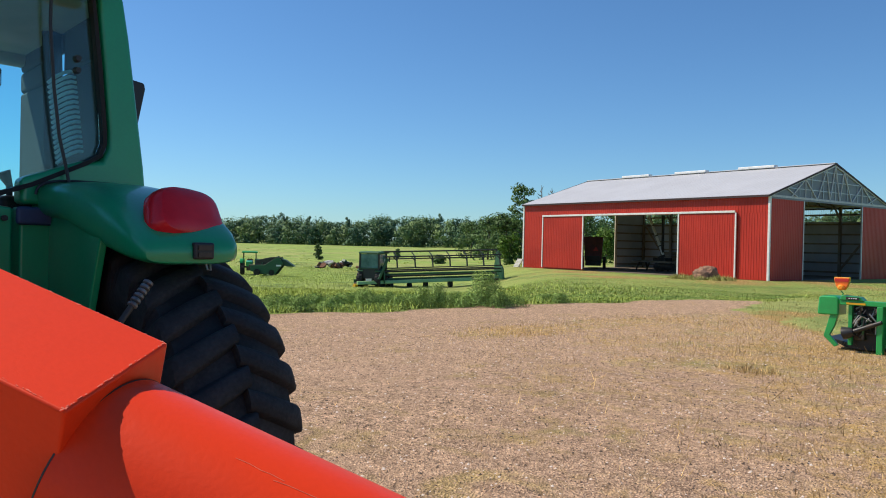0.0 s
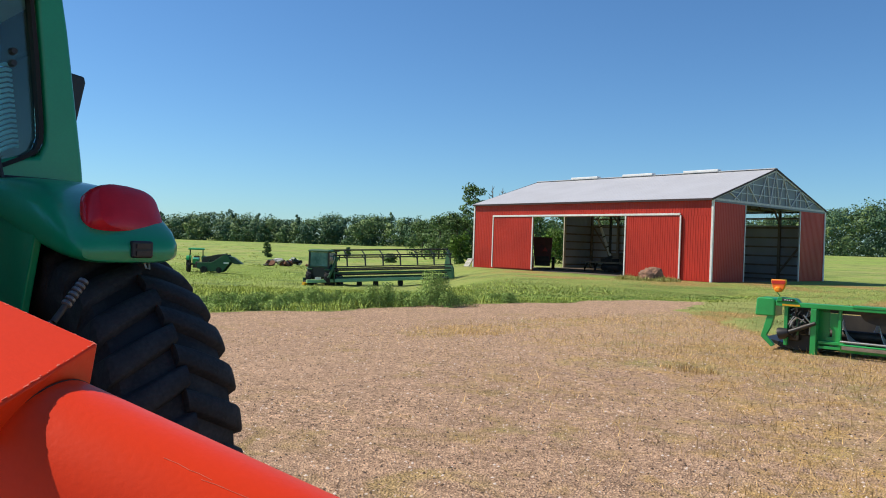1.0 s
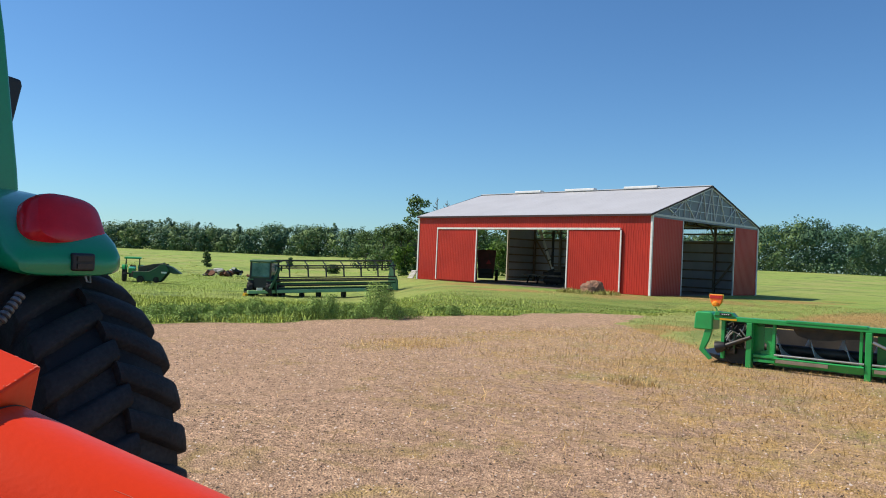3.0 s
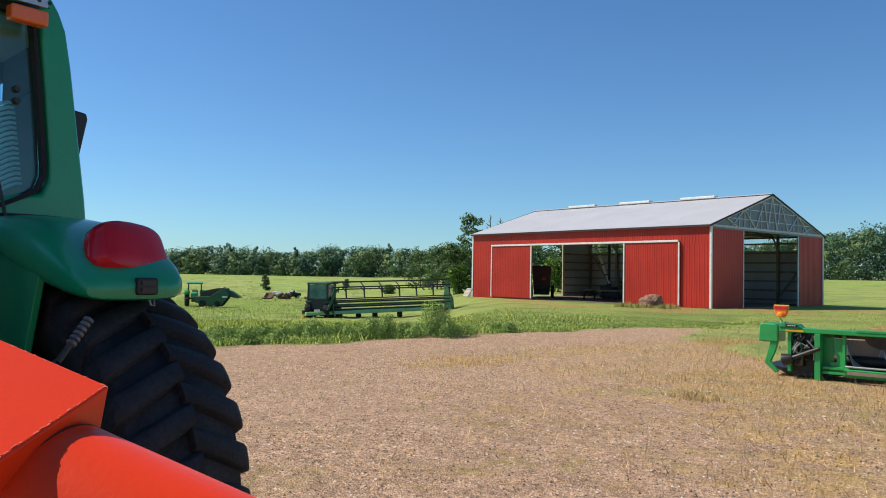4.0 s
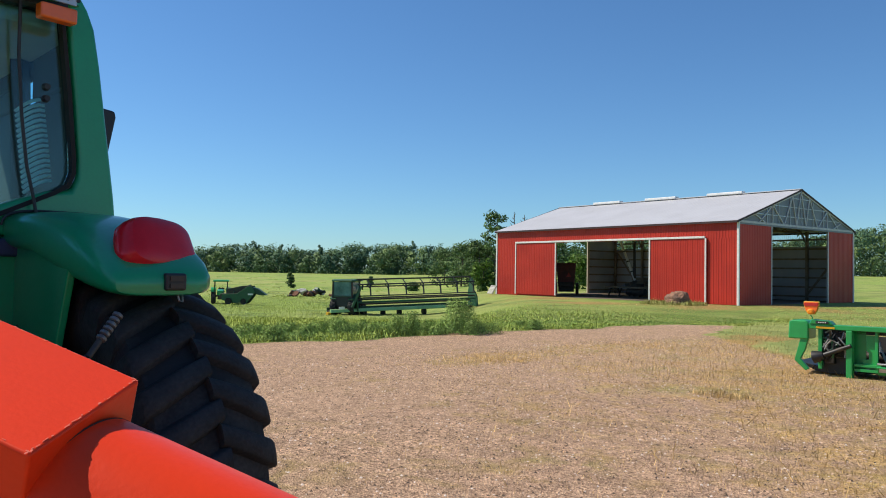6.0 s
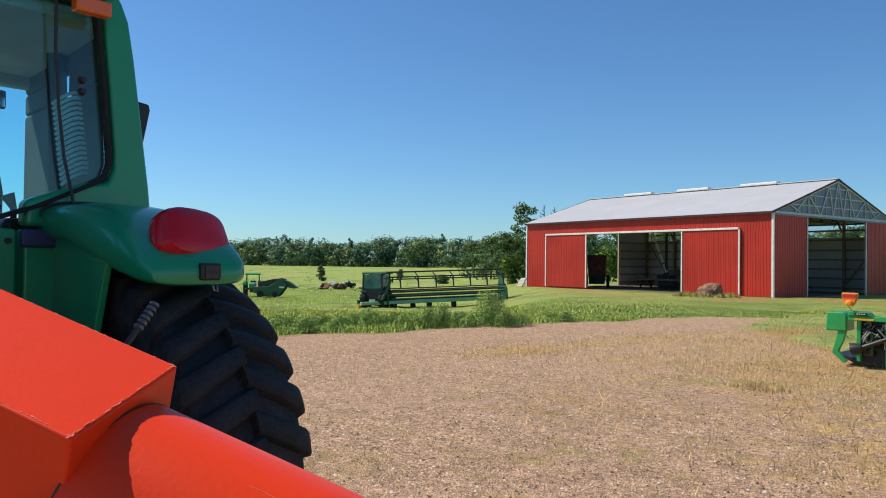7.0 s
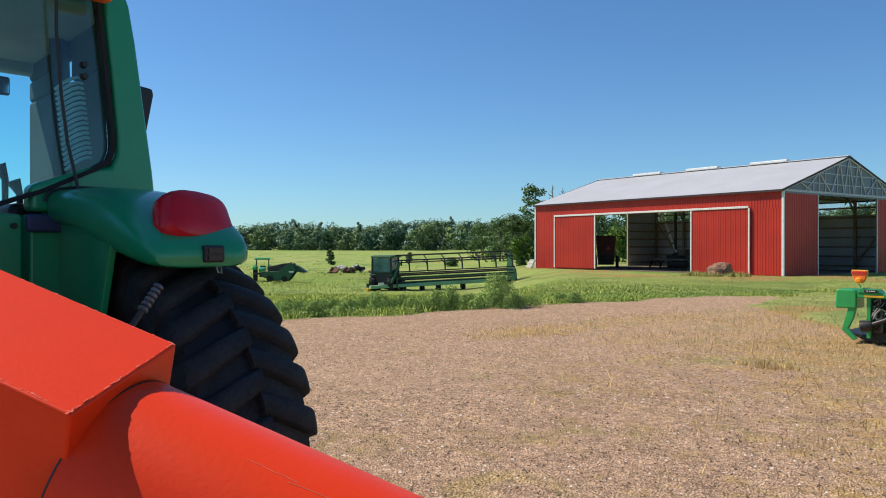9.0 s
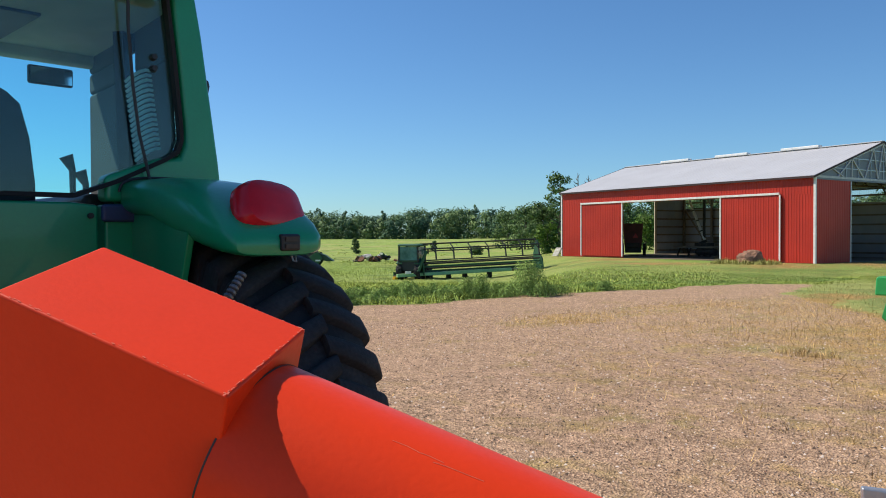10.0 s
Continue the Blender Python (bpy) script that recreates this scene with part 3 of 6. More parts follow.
# trim
for sgn in (-1, 1):
    s = Shape()
    yy = -0.2 if sgn < 0 else BW + 0.2
    s.box((-BL - 0.06, yy - 0.02, BE - 0.17), (0.06, yy + 0.02, BE - 0.06))
    part("fascia", s, DARK_FASCIA, barn)
    for x in (0.085, -BL - 0.085):
        s = Shape()
        s.beam((x, yy, BE - 0.11), (x, BW / 2, BR - 0.0), 0.03, 0.10)
        part("rake_trim", s, DARK_FASCIA, barn)
for x0, x1 in ((-0.06, 0.07), (-BL - 0.07, -BL + 0.06)):
    for yy in (-0.05, BW - 0.07):
        s = Shape()
        s.box((x0, yy, 0), (x1, yy + 0.12, BE - 0.12))
        part("corner_trim", s, WHITE_TRIM, barn, bevel=0.01)
s = Shape()
s.box((-17.88, -0.17, DOOR_H + 0.02), (-2.02, -0.035, DOOR_H + 0.14))
part("door_track", s, WHITE_TRIM, barn, "white door track cover", bevel=0.01)
for x0, x1 in ((-17.84, DOOR_L), (DOOR_R, -1.98)):
    dr = new("sliding_door")
    dr.parent = barn
    tagged(dr, "red ribbed sliding door pushed open")
    n = 4
    for i in range(n):
        s = Shape()
        a, c = x0 + (x1 - x0) * i / n, x0 + (x1 - x0) * (i + 1) / n
        rib_sheet(s, a, c - 0.002, 0.12, DOOR_H + 0.01, pose(0, -0.11, 0))
        part("door_panel", s, RED_STEEL, dr)
    for x in (x0, x1):
        s = Shape()
        s.box((x - 0.045, -0.155, 0.10), (x + 0.045, -0.085, DOOR_H + 0.015))
        part("door_edge", s, WHITE_TRIM, dr, bevel=0.008)
for gm in (GABLE_E, GABLE_W):
    for y in (GA, GB):
        s = Shape()
        wide = 0.13 if gm is GABLE_W else 0.04
        s.box((y - wide, -0.045, 0.0), (y + wide, 0.05, GH), gm)
        part("door_jamb", s, POST_WOOD if gm is GABLE_W else GALV, barn, bevel=0.008)
    s = Shape()
    s.box((0, -0.05, GH - 0.06), (BW, 0.02, GH + 0.06), gm)
    part("door_header", s, GABLE_SHEET, barn)
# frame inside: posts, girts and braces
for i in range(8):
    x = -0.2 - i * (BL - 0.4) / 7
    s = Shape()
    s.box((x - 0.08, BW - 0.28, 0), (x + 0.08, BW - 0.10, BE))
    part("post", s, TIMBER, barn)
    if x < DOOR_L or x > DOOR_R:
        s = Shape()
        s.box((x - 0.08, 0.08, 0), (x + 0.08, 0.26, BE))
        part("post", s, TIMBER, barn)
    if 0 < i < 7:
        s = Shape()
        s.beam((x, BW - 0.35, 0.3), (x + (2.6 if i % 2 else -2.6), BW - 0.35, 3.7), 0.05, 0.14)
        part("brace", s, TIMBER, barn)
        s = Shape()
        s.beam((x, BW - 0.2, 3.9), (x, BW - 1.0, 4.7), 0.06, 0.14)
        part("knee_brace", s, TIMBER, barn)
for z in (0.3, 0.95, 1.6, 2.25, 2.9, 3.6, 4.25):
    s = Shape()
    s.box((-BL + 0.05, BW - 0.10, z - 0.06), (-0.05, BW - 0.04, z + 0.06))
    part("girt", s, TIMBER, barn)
    for gx in (-0.1, -BL + 0.04):
        for a, c in ((0.1, GA - 0.08), (GB + 0.08, BW - 0.1)):
            if z < 4:
                s = Shape()
                s.box((gx, a, z - 0.06), (gx + 0.06, c, z + 0.06))
                part("girt", s, TIMBER, barn)
s = Shape()
s.box((-BL + 0.05, 0.05, -0.3), (-0.05, BW - 0.05, 0.02))
tagged(part("barn_floor", s, EARTH), "bare earth floor inside the barn", "floor", kind="structure")

# ---- tractor close by ----
TM = pose(20.029, -38.444, 0, 0, 0, 102.45)
tractor = thing("tractor", TM, "large green farm tractor seen from behind with red tail lamp", "tractor")
XC = -0.66                                   # the tractor's middle


def mirror_poly(p):
    return [(2 * XC - x, z) for x, z in reversed(p)]


WIN = [(-0.46, 1.79), (-0.30, 1.85), (-0.085, 1.955), (-0.03, 1.99), (-0.012, 2.04), (-0.014, 2.10), (-0.04, 2.38), (-0.08, 2.74)]
WINDOW = WIN + mirror_poly(WIN)
s = Shape()
s.prism(WINDOW, 0.006, pose(0, 0.02, 0) @ UPRIGHT)
gl = part("rear_window", s, CAB_GLASS, tractor, "tinted curved-corner rear window")
gl.visible_shadow = False
def grown(poly, d):
    out = []
    n = len(poly)
    for i in range(n):
        a, b, c = Vector(poly[i - 1]), Vector(poly[i]), Vector(poly[(i + 1) % n])
        n1, n2 = (b - a).orthogonal().normalized(), (c - b).orthogonal().normalized()
        nn = (n1 + n2).normalized()
        out.append(tuple(b - nn * d))
    return out
s = Shape()
o = grown(WINDOW, 0.018)
k = len(o)
vs = [(x, y, z) for y in (-0.02, 0.03) for poly in (WINDOW, o) for x, z in poly]
fs = []
for i in range(k):
    j = (i + 1) % k
    fs += [(i, j, k + j, k + i), (2 * k + j, 2 * k + i, 3 * k + i, 3 * k + j), (i, 2 * k + i, 2 * k + j, j), (k + j, 3 * k + j, 3 * k + i, k + i)]
s.add(vs, fs)
part("window_seal", s, SEAL, tractor, "black rubber window seal")


def ring(y, xa, xb, za, zb, e=4.0, n=28, lean=0.0):
    """A rounded rectangle across the tractor at y."""
    out = []
    for i in range(n):
        a = 2 * math.pi * i / n
        c, si = math.cos(a), math.sin(a)
        px = math.copysign(abs(c) ** (2 / e), c)
        pz = math.copysign(abs(si) ** (2 / e), si)
        out.append(((xa + xb) / 2 + px * (xb - xa) / 2 + lean * pz, y, (za + zb) / 2 + pz * (zb - za) / 2))
    return out


# corner pillars: outer line leans in towards the roof
PIL_IN = [(-0.01, 1.965), (0.014, 2.02), (0.016, 2.10), (-0.010, 2.38), (-0.048, 2.74), (-0.06, 2.80)]
PIL_OUT = [(-0.10, 2.88), (-0.03, 2.845), (0.012, 2.805), (0.045, 2.755), (0.076, 2.68), (0.105, 2.52), (0.15, 2.2), (0.185, 1.95), (0.205, 1.76), (-0.335, 1.76), (-0.335, 1.865), (-0.10, 1.955)]
for flip in (0, 1):
    poly = PIL_IN + PIL_OUT
    if flip:
        poly = mirror_poly(poly)
    s = Shape()
    s.prism(poly, 0.10, pose(0, 0.09, 0) @ UPRIGHT)
    part("corner_pillar", s, GREEN_CAB, tractor, "green rear cab pillar", bevel=0.022, seg=3)
    # side frame of the cab, with its window left open behind the pillar
    s = Shape()
    sx = (lambda x: 2 * XC - x) if flip else (lambda x: x)
    for a, c in (((0.20, 0.1, 1.76), (0.335, 1.52, 1.60)), ((0.085, 0.1, 2.74), (0.285, 1.46, 2.74)), ((0.335, 1.52, 1.3), (0.285, 1.44, 2.76)), ((0.13, 0.75, 1.7), (0.08, 0.72, 2.74))):
        s.beam((sx(a[0]) - (0.03 if not flip else -0.03), a[1], a[2]), (sx(c[0]) - (0.03 if not flip else -0.03), c[1], c[2]), 0.06, 0.07)
    part("side_frame", s, BLACK, tractor)
# panels under the window
s = Shape()
s.prism([(-0.365, 1.0), (-0.365, 1.745), (-0.47, 1.755), (-0.85, 1.755), (-0.955, 1.745), (-0.955, 1.0)], 0.05, pose(0, 0.04, 0) @ UPRIGHT)
part("rear_panel", s, GREEN_CAB, tractor, bevel=0.012)
s = Shape()
s.tube([(-0.40, -0.012, 1.70), (-0.40, -0.028, 1.70)], 0.012, 10)
part("panel_bolt", s, BLACK, tractor)
for flip in (0, 1):
    sx = (lambda x: 2 * XC - x) if flip else (lambda x: x)
    xs2 = sorted((sx(-0.335), sx(-0.10)))
    s = Shape()
    s.box((xs2[0], 0.0, 1.0), (xs2[1], 0.10, 1.75))
    part("corner_panel", s, GREEN_CAB, tractor, bevel=0.012)
    s = Shape()
    s.box((xs2[0] - 0.022, -0.03, 1.675), (xs2[1] - 0.06, 0.0, 1.75))
    part("reflector_strip", s, BLUE_STRIP, tractor, "blue-grey plastic strip", bevel=0.015)
    # rear fender, a long rounded shell
    fx = lambda a, b: tuple(sorted((sx(a), sx(b))))
    prof = [(-0.915, -0.235, 0.035, 1.560, 1.600), (-0.908, -0.262, 0.075, 1.548, 1.618), (-0.885, -0.276, 0.105, 1.543, 1.645), (-0.82, -0.284, 0.130, 1.545, 1.690), (-0.74, -0.286, 0.142, 1.552, 1.735),
            (-0.64, -0.286, 0.155, 1.568, 1.785), (-0.50, -0.286, 0.168, 1.60, 1.825), (-0.25, -0.286, 0.18, 1.68, 1.855), (-0.02, -0.275, 0.185, 1.70, 1.86), (0.1, -0.235, 0.19, 1.70, 1.86), (0.45, -0.235, 0.20, 1.62, 1.80), (0.62, -0.235, 0.20, 1.45, 1.62)]
    s = Shape()
    s.loft([ring(y, *fx(a, b), za, zb, 3.6, 36) for y, a, b, za, zb in prof])
    fender = part("fender", s, GREEN_CAB, tractor, "rounded green rear fender", smooth=True)
    # seam over the fender
    s = Shape()
    s.tube([(sx(p[0]), p[1], p[2]) for p in ring(-0.03, -0.288, 0.190, 1.69, 1.866, 3.6, 72)[4:36]], 0.006, 8)
    part("fender_seam", s, BLACK, tractor)
    # tail lamp, let into the shell's upper rear: a lens with a flat crowned face
    c = Vector((sx(-0.052), -0.775, 1.716))
    axx, axz = Vector((0.158 * (-1 if flip else 1), 0.050, -0.012)), Vector((0.006, 0.050, 0.092))
    axy = axx.cross(axz).normalized() * 0.060 * (-1 if flip else 1)

    def lamp_ring(t, q, e=0.36):
        out = []
        for i in range(40):
            a = 2 * math.pi * i / 40
            u, w = math.copysign(abs(math.cos(a)) ** e, math.cos(a)), math.copysign(abs(math.sin(a)) ** e, math.sin(a))
            out.append(tuple(c + axy * t + (axx * (u * (1 - 0.07 * w)) + axz * (w * (1 - 0.14 * u * u))) * q))
        return out

    s = Shape()
    s.loft([lamp_ring(t, q, 0.42) for t, q in ((-1.0, 0.3), (-0.9, 0.86), (-0.55, 0.965), (0.0, 0.99), (0.45, 0.965), (0.75, 0.90), (0.93, 0.72), (1.02, 0.4), (1.05, 0.02))])
    part("tail_lamp", s, RED_LENS, tractor, "large red tail lamp lens", smooth=True)
    s = Shape()
    s.box((sx(-0.055) - 0.040, -0.929, 1.562), (sx(-0.055) + 0.040, -0.87, 1.622))
    part("socket_box", s, BLACK, tractor, "small black socket", bevel=0.008)
    for zz in (1.579, 1.604):
        s = Shape()
        s.box((sx(-0.055) - 0.026, -0.934, zz - 0.008), (sx(-0.055) + 0.026, -0.925, zz + 0.008))
        part("socket_slot", s, DARK_STEEL, tractor)
    s = Shape()
    s.tube([(sx(-0.015), -0.86, 1.56), (sx(-0.008), -0.87, 1.525), (sx(0.005), -0.87, 1.521), (sx(0.008), -0.86, 1.55)], 0.004, 6)
    part("wire_ring", s, STEEL, tractor)
    # inner skirt of the fender
    s = Shape()
    s.prism([(-0.62, 1.66), (-0.3, 1.76), (0.35, 1.76), (0.55, 1.60), (0.45, 0.8), (-0.35, 0.8), (-0.47, 1.3)], 0.03, pose(sx(-0.222), 0, 0, 0, 0, 90 + (5.5 if flip else -5.5)) @ UPRIGHT)
    part("fender_skirt", s, GREEN_CAB, tractor, bevel=0.008)


def lug_tyre(name, r, w, n, mat, parent, at, lug=0.032, rim_mat=YELLOW):
    """A bar-lugged tractor tyre about the local x axis, with its rim."""
    wheel = new(name)
    wheel.parent = parent
    wheel.matrix_local = at
    rb = r - lug
    prof = [(-0.42 * w, 0.60 * r), (-0.50 * w, 0.68 * r), (-0.53 * w, 0.80 * r), (-0.50 * w, rb * 0.955), (-0.36 * w, rb * 0.99), (0, rb), (0.36 * w, rb * 0.99),
            (0.50 * w, rb * 0.955), (0.53 * w, 0.80 * r), (0.50 * w, 0.68 * r), (0.42 * w, 0.60 * r)]
    s = Shape()
    seg = 64
    k = len(prof)
    vs = [(x, q * math.cos(2 * math.pi * i / seg), q * math.sin(2 * math.pi * i / seg)) for i in range(seg) for x, q in prof]
    fs = [(i * k + j, i * k + j + 1, ((i + 1) % seg) * k + j + 1, ((i + 1) % seg) * k + j) for i in range(seg) for j in range(k)[:-1]]
    s.add(vs, fs)
    tyre = part("tyre", s, mat, wheel, "black bar-lugged rubber tyre", smooth=True)
    lugs = {}
    for side in (1, -1):
        s = Shape()
        m = 9
        rows = []
        for j in range(m):
            t = j / (m - 1)
            x = side * (-0.03 * w + t * 0.57 * w)
            sweep = 0.42 * t ** 0.9 * (0.5 * w) / r          # the bar runs back towards the shoulder
            base = rb * (1.0 if t < 0.7 else 1 - 0.10 * ((t - 0.7) / 0.3) ** 2)
            crown = r * (1 - 0.012 * t * t) if t < 0.9 else r * (0.985 if j < m - 1 else 0.95)
            half = (0.024 + 0.014 * t) / r
            rows.append([(x, (base - 0.02) , sweep - half * 1.45), (x, crown, sweep - half), (x, crown, sweep + half), (x, base - 0.02, sweep + half * 1.45)])
        s.loft([[(x, q * math.cos(a), q * math.sin(a)) for x, q, a in row] for row in rows])
        lugs[side] = s.mesh("lug", mat)
    for i in range(n):
        for side in (1, -1):
            lg = new("lug", lugs[side])
            lg.parent = wheel
            lg.matrix_local = pose(0, 0, 0, 360 * (i + (0.5 if side > 0 else 0)) / n, 0, 0)
    s = Shape()
    rp = [(-0.40 * w, 0.62 * r), (-0.44 * w, 0.64 * r), (-0.36 * w, 0.58 * r), (-0.15 * w, 0.54 * r), (-0.05 * w, 0.30 * r), (0.02 * w, 0.12 * r), (0.10 * w, 0.12 * r), (0.05 * w, 0.32 * r), (0.18 * w, 0.54 * r), (0.36 * w, 0.58 * r), (0.44 * w, 0.64 * r), (0.40 * w, 0.62 * r)]
    k = len(rp)
    vs = [(x, q * math.cos(2 * math.pi * i / 40), q * math.sin(2 * math.pi * i / 40)) for i in range(40) for x, q in rp]
    fs = [(i * k + j, i * k + j + 1, ((i + 1) % 40) * k + j + 1, ((i + 1) % 40) * k + j) for i in range(40) for j in range(k - 1)]
    s.add(vs, fs)
    s.tube([(-0.1 * w, 0, 0), (0.14 * w, 0, 0)], 0.13 * r, 20)
    part("rim", s, rim_mat, wheel, smooth=True)
    return wheel


TY_R, TY_W, TY_Y = 0.81, 0.474, -0.36


def rear_tyre(at):
    """The tractor's wide rear tyre: a domed carcass with thick swept bars that overhang its shoulders."""
    wheel = new("rear_wheel")
    wheel.parent = tractor
    wheel.matrix_local = at
    tread = lambda t: TY_R - 0.053 * t ** 2.2               # bar top over the half width
    deep = 0.036
    hw = TY_W / 2
    prof = [(0.60, 0.47), (0.80, 0.50), (0.93, 0.57), (0.985, 0.645), (0.95, 0.70)] + [(t, tread(t) - deep) for t in (0.86, 0.66, 0.44, 0.22)]
    prof = [(-x * hw, q) for x, q in prof] + [(0.0, TY_R - deep)] + [(x * hw, q) for x, q in reversed(prof)]
    s = Shape()
    seg, k = 96, len(prof)
    s.add([(x, q * math.cos(2 * math.pi * i / seg), q * math.sin(2 * math.pi * i / seg)) for i in range(seg) for x, q in prof],
          [(i * k + j, i * k + j + 1, ((i + 1) % seg) * k + j + 1, ((i + 1) % seg) * k + j) for i in range(seg) for j in range(k - 1)])
    part("tyre", s, RUBBER, wheel, "black bar-lugged rubber tyre", smooth=True)
    lugs = {}
    for side in (1, -1):
        rows = []
        for j in range(13):
            t = j / 12
            x = side * hw * (-0.05 + 1.05 * t)
            sweep = radians(7.4) * (t if t < 0.55 else 0.55 + (t - 0.55) * 1.0)
            crown = tread(min(t, 1)) - (0.010 * ((t - 0.9) / 0.1) ** 2 if t > 0.9 else 0)
            root = tread(t) - deep - 0.02 - (0.05 * max(0, t - 0.75) / 0.25)
            half = (0.035 + 0.013 * t) / TY_R
            e = half * 0.16
            rows.append([(x, root, sweep - half * 1.5), (x, crown - 0.010, sweep - half * 1.06), (x, crown - 0.002, sweep - half + e), (x, crown, sweep),
                         (x, crown - 0.002, sweep + half - e), (x, crown - 0.010, sweep + half * 1.06), (x, root, sweep + half * 1.5)])
        s = Shape()
        s.loft([[(x, q * math.cos(a), q * math.sin(a)) for x, q, a in row] for row in rows])
        lugs[side] = s.mesh("lug", RUBBER, True)
        lugs[side].set_sharp_from_angle(angle=radians(48))
    for i in range(30):
        for side in (1, -1):
            lg = new("lug", lugs[side])
            lg.parent = wheel
            lg.matrix_local = pose(0, 0, 0, 12 * i + (3.8 if side > 0 else 9.8), 0, 0)
    s = Shape()
    rp = [(-0.24, 0.50), (-0.20, 0.46), (-0.08, 0.43), (-0.03, 0.26), (0.01, 0.10), (0.05, 0.10), (0.03, 0.27), (0.10, 0.43), (0.20, 0.46), (0.24, 0.50)]
    k = len(rp)
    s.add([(x, q * math.cos(2 * math.pi * i / 40), q * math.sin(2 * math.pi * i / 40)) for i in range(40) for x, q in rp],
          [(i * k + j, i * k + j + 1, ((i + 1) % 40) * k + j + 1, ((i + 1) % 40) * k + j) for i in range(40) for j in range(k - 1)])
    s.tube([(-0.05, 0, 0), (0.07, 0, 0)], 0.11, 20)
    part("rim", s, YELLOW, wheel, smooth=True)
    return wheel


rear_tyre(pose(0.027, TY_Y, TY_R))
rear_tyre(pose(2 * XC - 0.027, TY_Y, TY_R))
for x in (0.0, 2 * XC):
    lug_tyre("front_wheel", 0.62, 0.38, 18, RUBBER, tractor, pose(x, 2.35, 0.62))
s = Shape()
s.tube([(0.0, TY_Y, TY_R), (2 * XC, TY_Y, TY_R)], 0.13, 16)
s.box((XC - 0.3, -0.55, 0.55), (XC + 0.3, 0.9, 1.15))
s.box((XC - 0.25, 0.9, 0.6), (XC + 0.25, 2.9, 1.1))
s.tube([(0.0, 2.35, 0.62), (2 * XC, 2.35, 0.62)], 0.08, 12)
part("chassis", s, DARK_STEEL, tractor, bevel=0.02)
s = Shape()
s.loft([ring(y, XC - w2, XC + w2, 1.05, zt, 5) for y, w2, zt in ((1.45, 0.40, 1.78), (2.2, 0.39, 1.74), (3.0, 0.36, 1.66), (3.25, 0.30, 1.55))])
part("hood", s, GREEN_CAB, tractor, smooth=True)
# roof, with lamp and bracket
s = Shape()
rr = []
for z, gx, y0, y1 in ((2.735, 0.0, -0.06, 1.52), (2.76, 0.03, -0.12, 1.58), (2.83, 0.02, -0.10, 1.58), (2.92, -0.06, 0.0, 1.5), (2.97, -0.22, 0.2, 1.3)):
    xa, xb = 2 * XC - (0.05 + gx), 0.05 + gx
    out = []
    for i in range(32):
        a = 2 * math.pi * i / 32
        c, si = math.cos(a), math.sin(a)
        out.append(((xa + xb) / 2 + math.copysign(abs(c) ** 0.35, c) * (xb - xa) / 2, (y0 + y1) / 2 + math.copysign(abs(si) ** 0.35, si) * (y1 - y0) / 2, z))
    rr.append(out)
s.loft(rr)
part("cab_roof", s, GREEN_CAB, tractor, "green cab roof with rounded corners", smooth=True)
s = Shape()
s.box((2 * XC + 0.06, -0.045, 2.715), (-0.06, 0.06, 2.755))
part("roof_channel", s, BLACK, tractor)
for x in (-0.13, 2 * XC + 0.13):
    s = Shape()
    s.box((x - 0.075, -0.135, 2.642), (x + 0.073, -0.075, 2.706))
    part("marker_lamp", s, AMBER, tractor, "amber marker lamp under the roof edge", bevel=0.01)
s = Shape()
s.box((-0.62, -0.125, 2.722), (-0.06, -0.115, 2.765))
br = part("bracket", s, GALV, tractor, "perforated grey steel bracket")
for i in range(14):
    s = Shape()
    s.tube([(-0.60 + i * 0.042, -0.129, 2.744), (-0.60 + i * 0.042, -0.1245, 2.744)], 0.008, 10)
    part("bracket_hole", s, BLACK, br)
# outside mirror
for flip in (0, 1):
    sx = (lambda x: 2 * XC - x) if flip else (lambda x: x)
    mh = [(0.54, 2.55), (0.66, 2.535), (0.668, 2.50), (0.615, 2.225), (0.575, 2.21), (0.55, 2.24)]
    if flip:
        mh = mirror_poly(mh)
    s = Shape()
    s.prism(mh, 0.06, pose(0, 1.0, 0) @ UPRIGHT)
    part("outside_mirror", s, BLACK, tractor, "black outside mirror on an arm", bevel=0.012)
    s = Shape()
    s.tube([(sx(0.31), 1.35, 2.47), (sx(0.42), 1.15, 2.47), (sx(0.60), 1.03, 2.42)], 0.014, 8)
    part("mirror_arm", s, BLACK, tractor)
# cab inside
s = Shape()
s.prism([(2 * XC - 0.04, 0.08), (0.04, 0.08), (0.22, 1.46), (2 * XC - 0.22, 1.46)], 0.07, pose(0, 0, 2.66))
part("headliner", s, HEADLINING, tractor, bevel=0.02)
s = Shape()
s.box((XC - 0.30, 0.64, 2.645), (-0.36, 1.29, 2.665))
part("roof_hatch", s, BLUE_STRIP, tractor, "dark roof hatch", bevel=0.006)
s = Shape()
s.box((2 * XC - 0.12, 0.1, 1.0), (0.12, 1.5, 1.12))
part("cab_floor", s, BLACK, tractor)
s = Shape()
s.loft([[(XC + q * k, y, z) for q, z in ((-1, 1.5), (1, 1.5), (1.0, 1.85), (0.9, 2.05), (0.72, 2.2), (0.4, 2.27), (-0.4, 2.27), (-0.72, 2.2), (-0.9, 2.05), (-1, 1.85))] for y, k in ((0.42, 0.21), (0.58, 0.21))])
s.box((XC - 0.28, 0.5, 1.42), (XC + 0.28, 1.0, 1.58))
part("seat", s, SEAT_CLOTH, tractor, "dark cloth driver's seat", bevel=0.06, seg=4)
s = Shape()
s.box((XC + 0.30, 0.15, 1.2), (0.08, 1.1, 1.80))
part("side_console", s, BLACK, tractor, bevel=0.03)
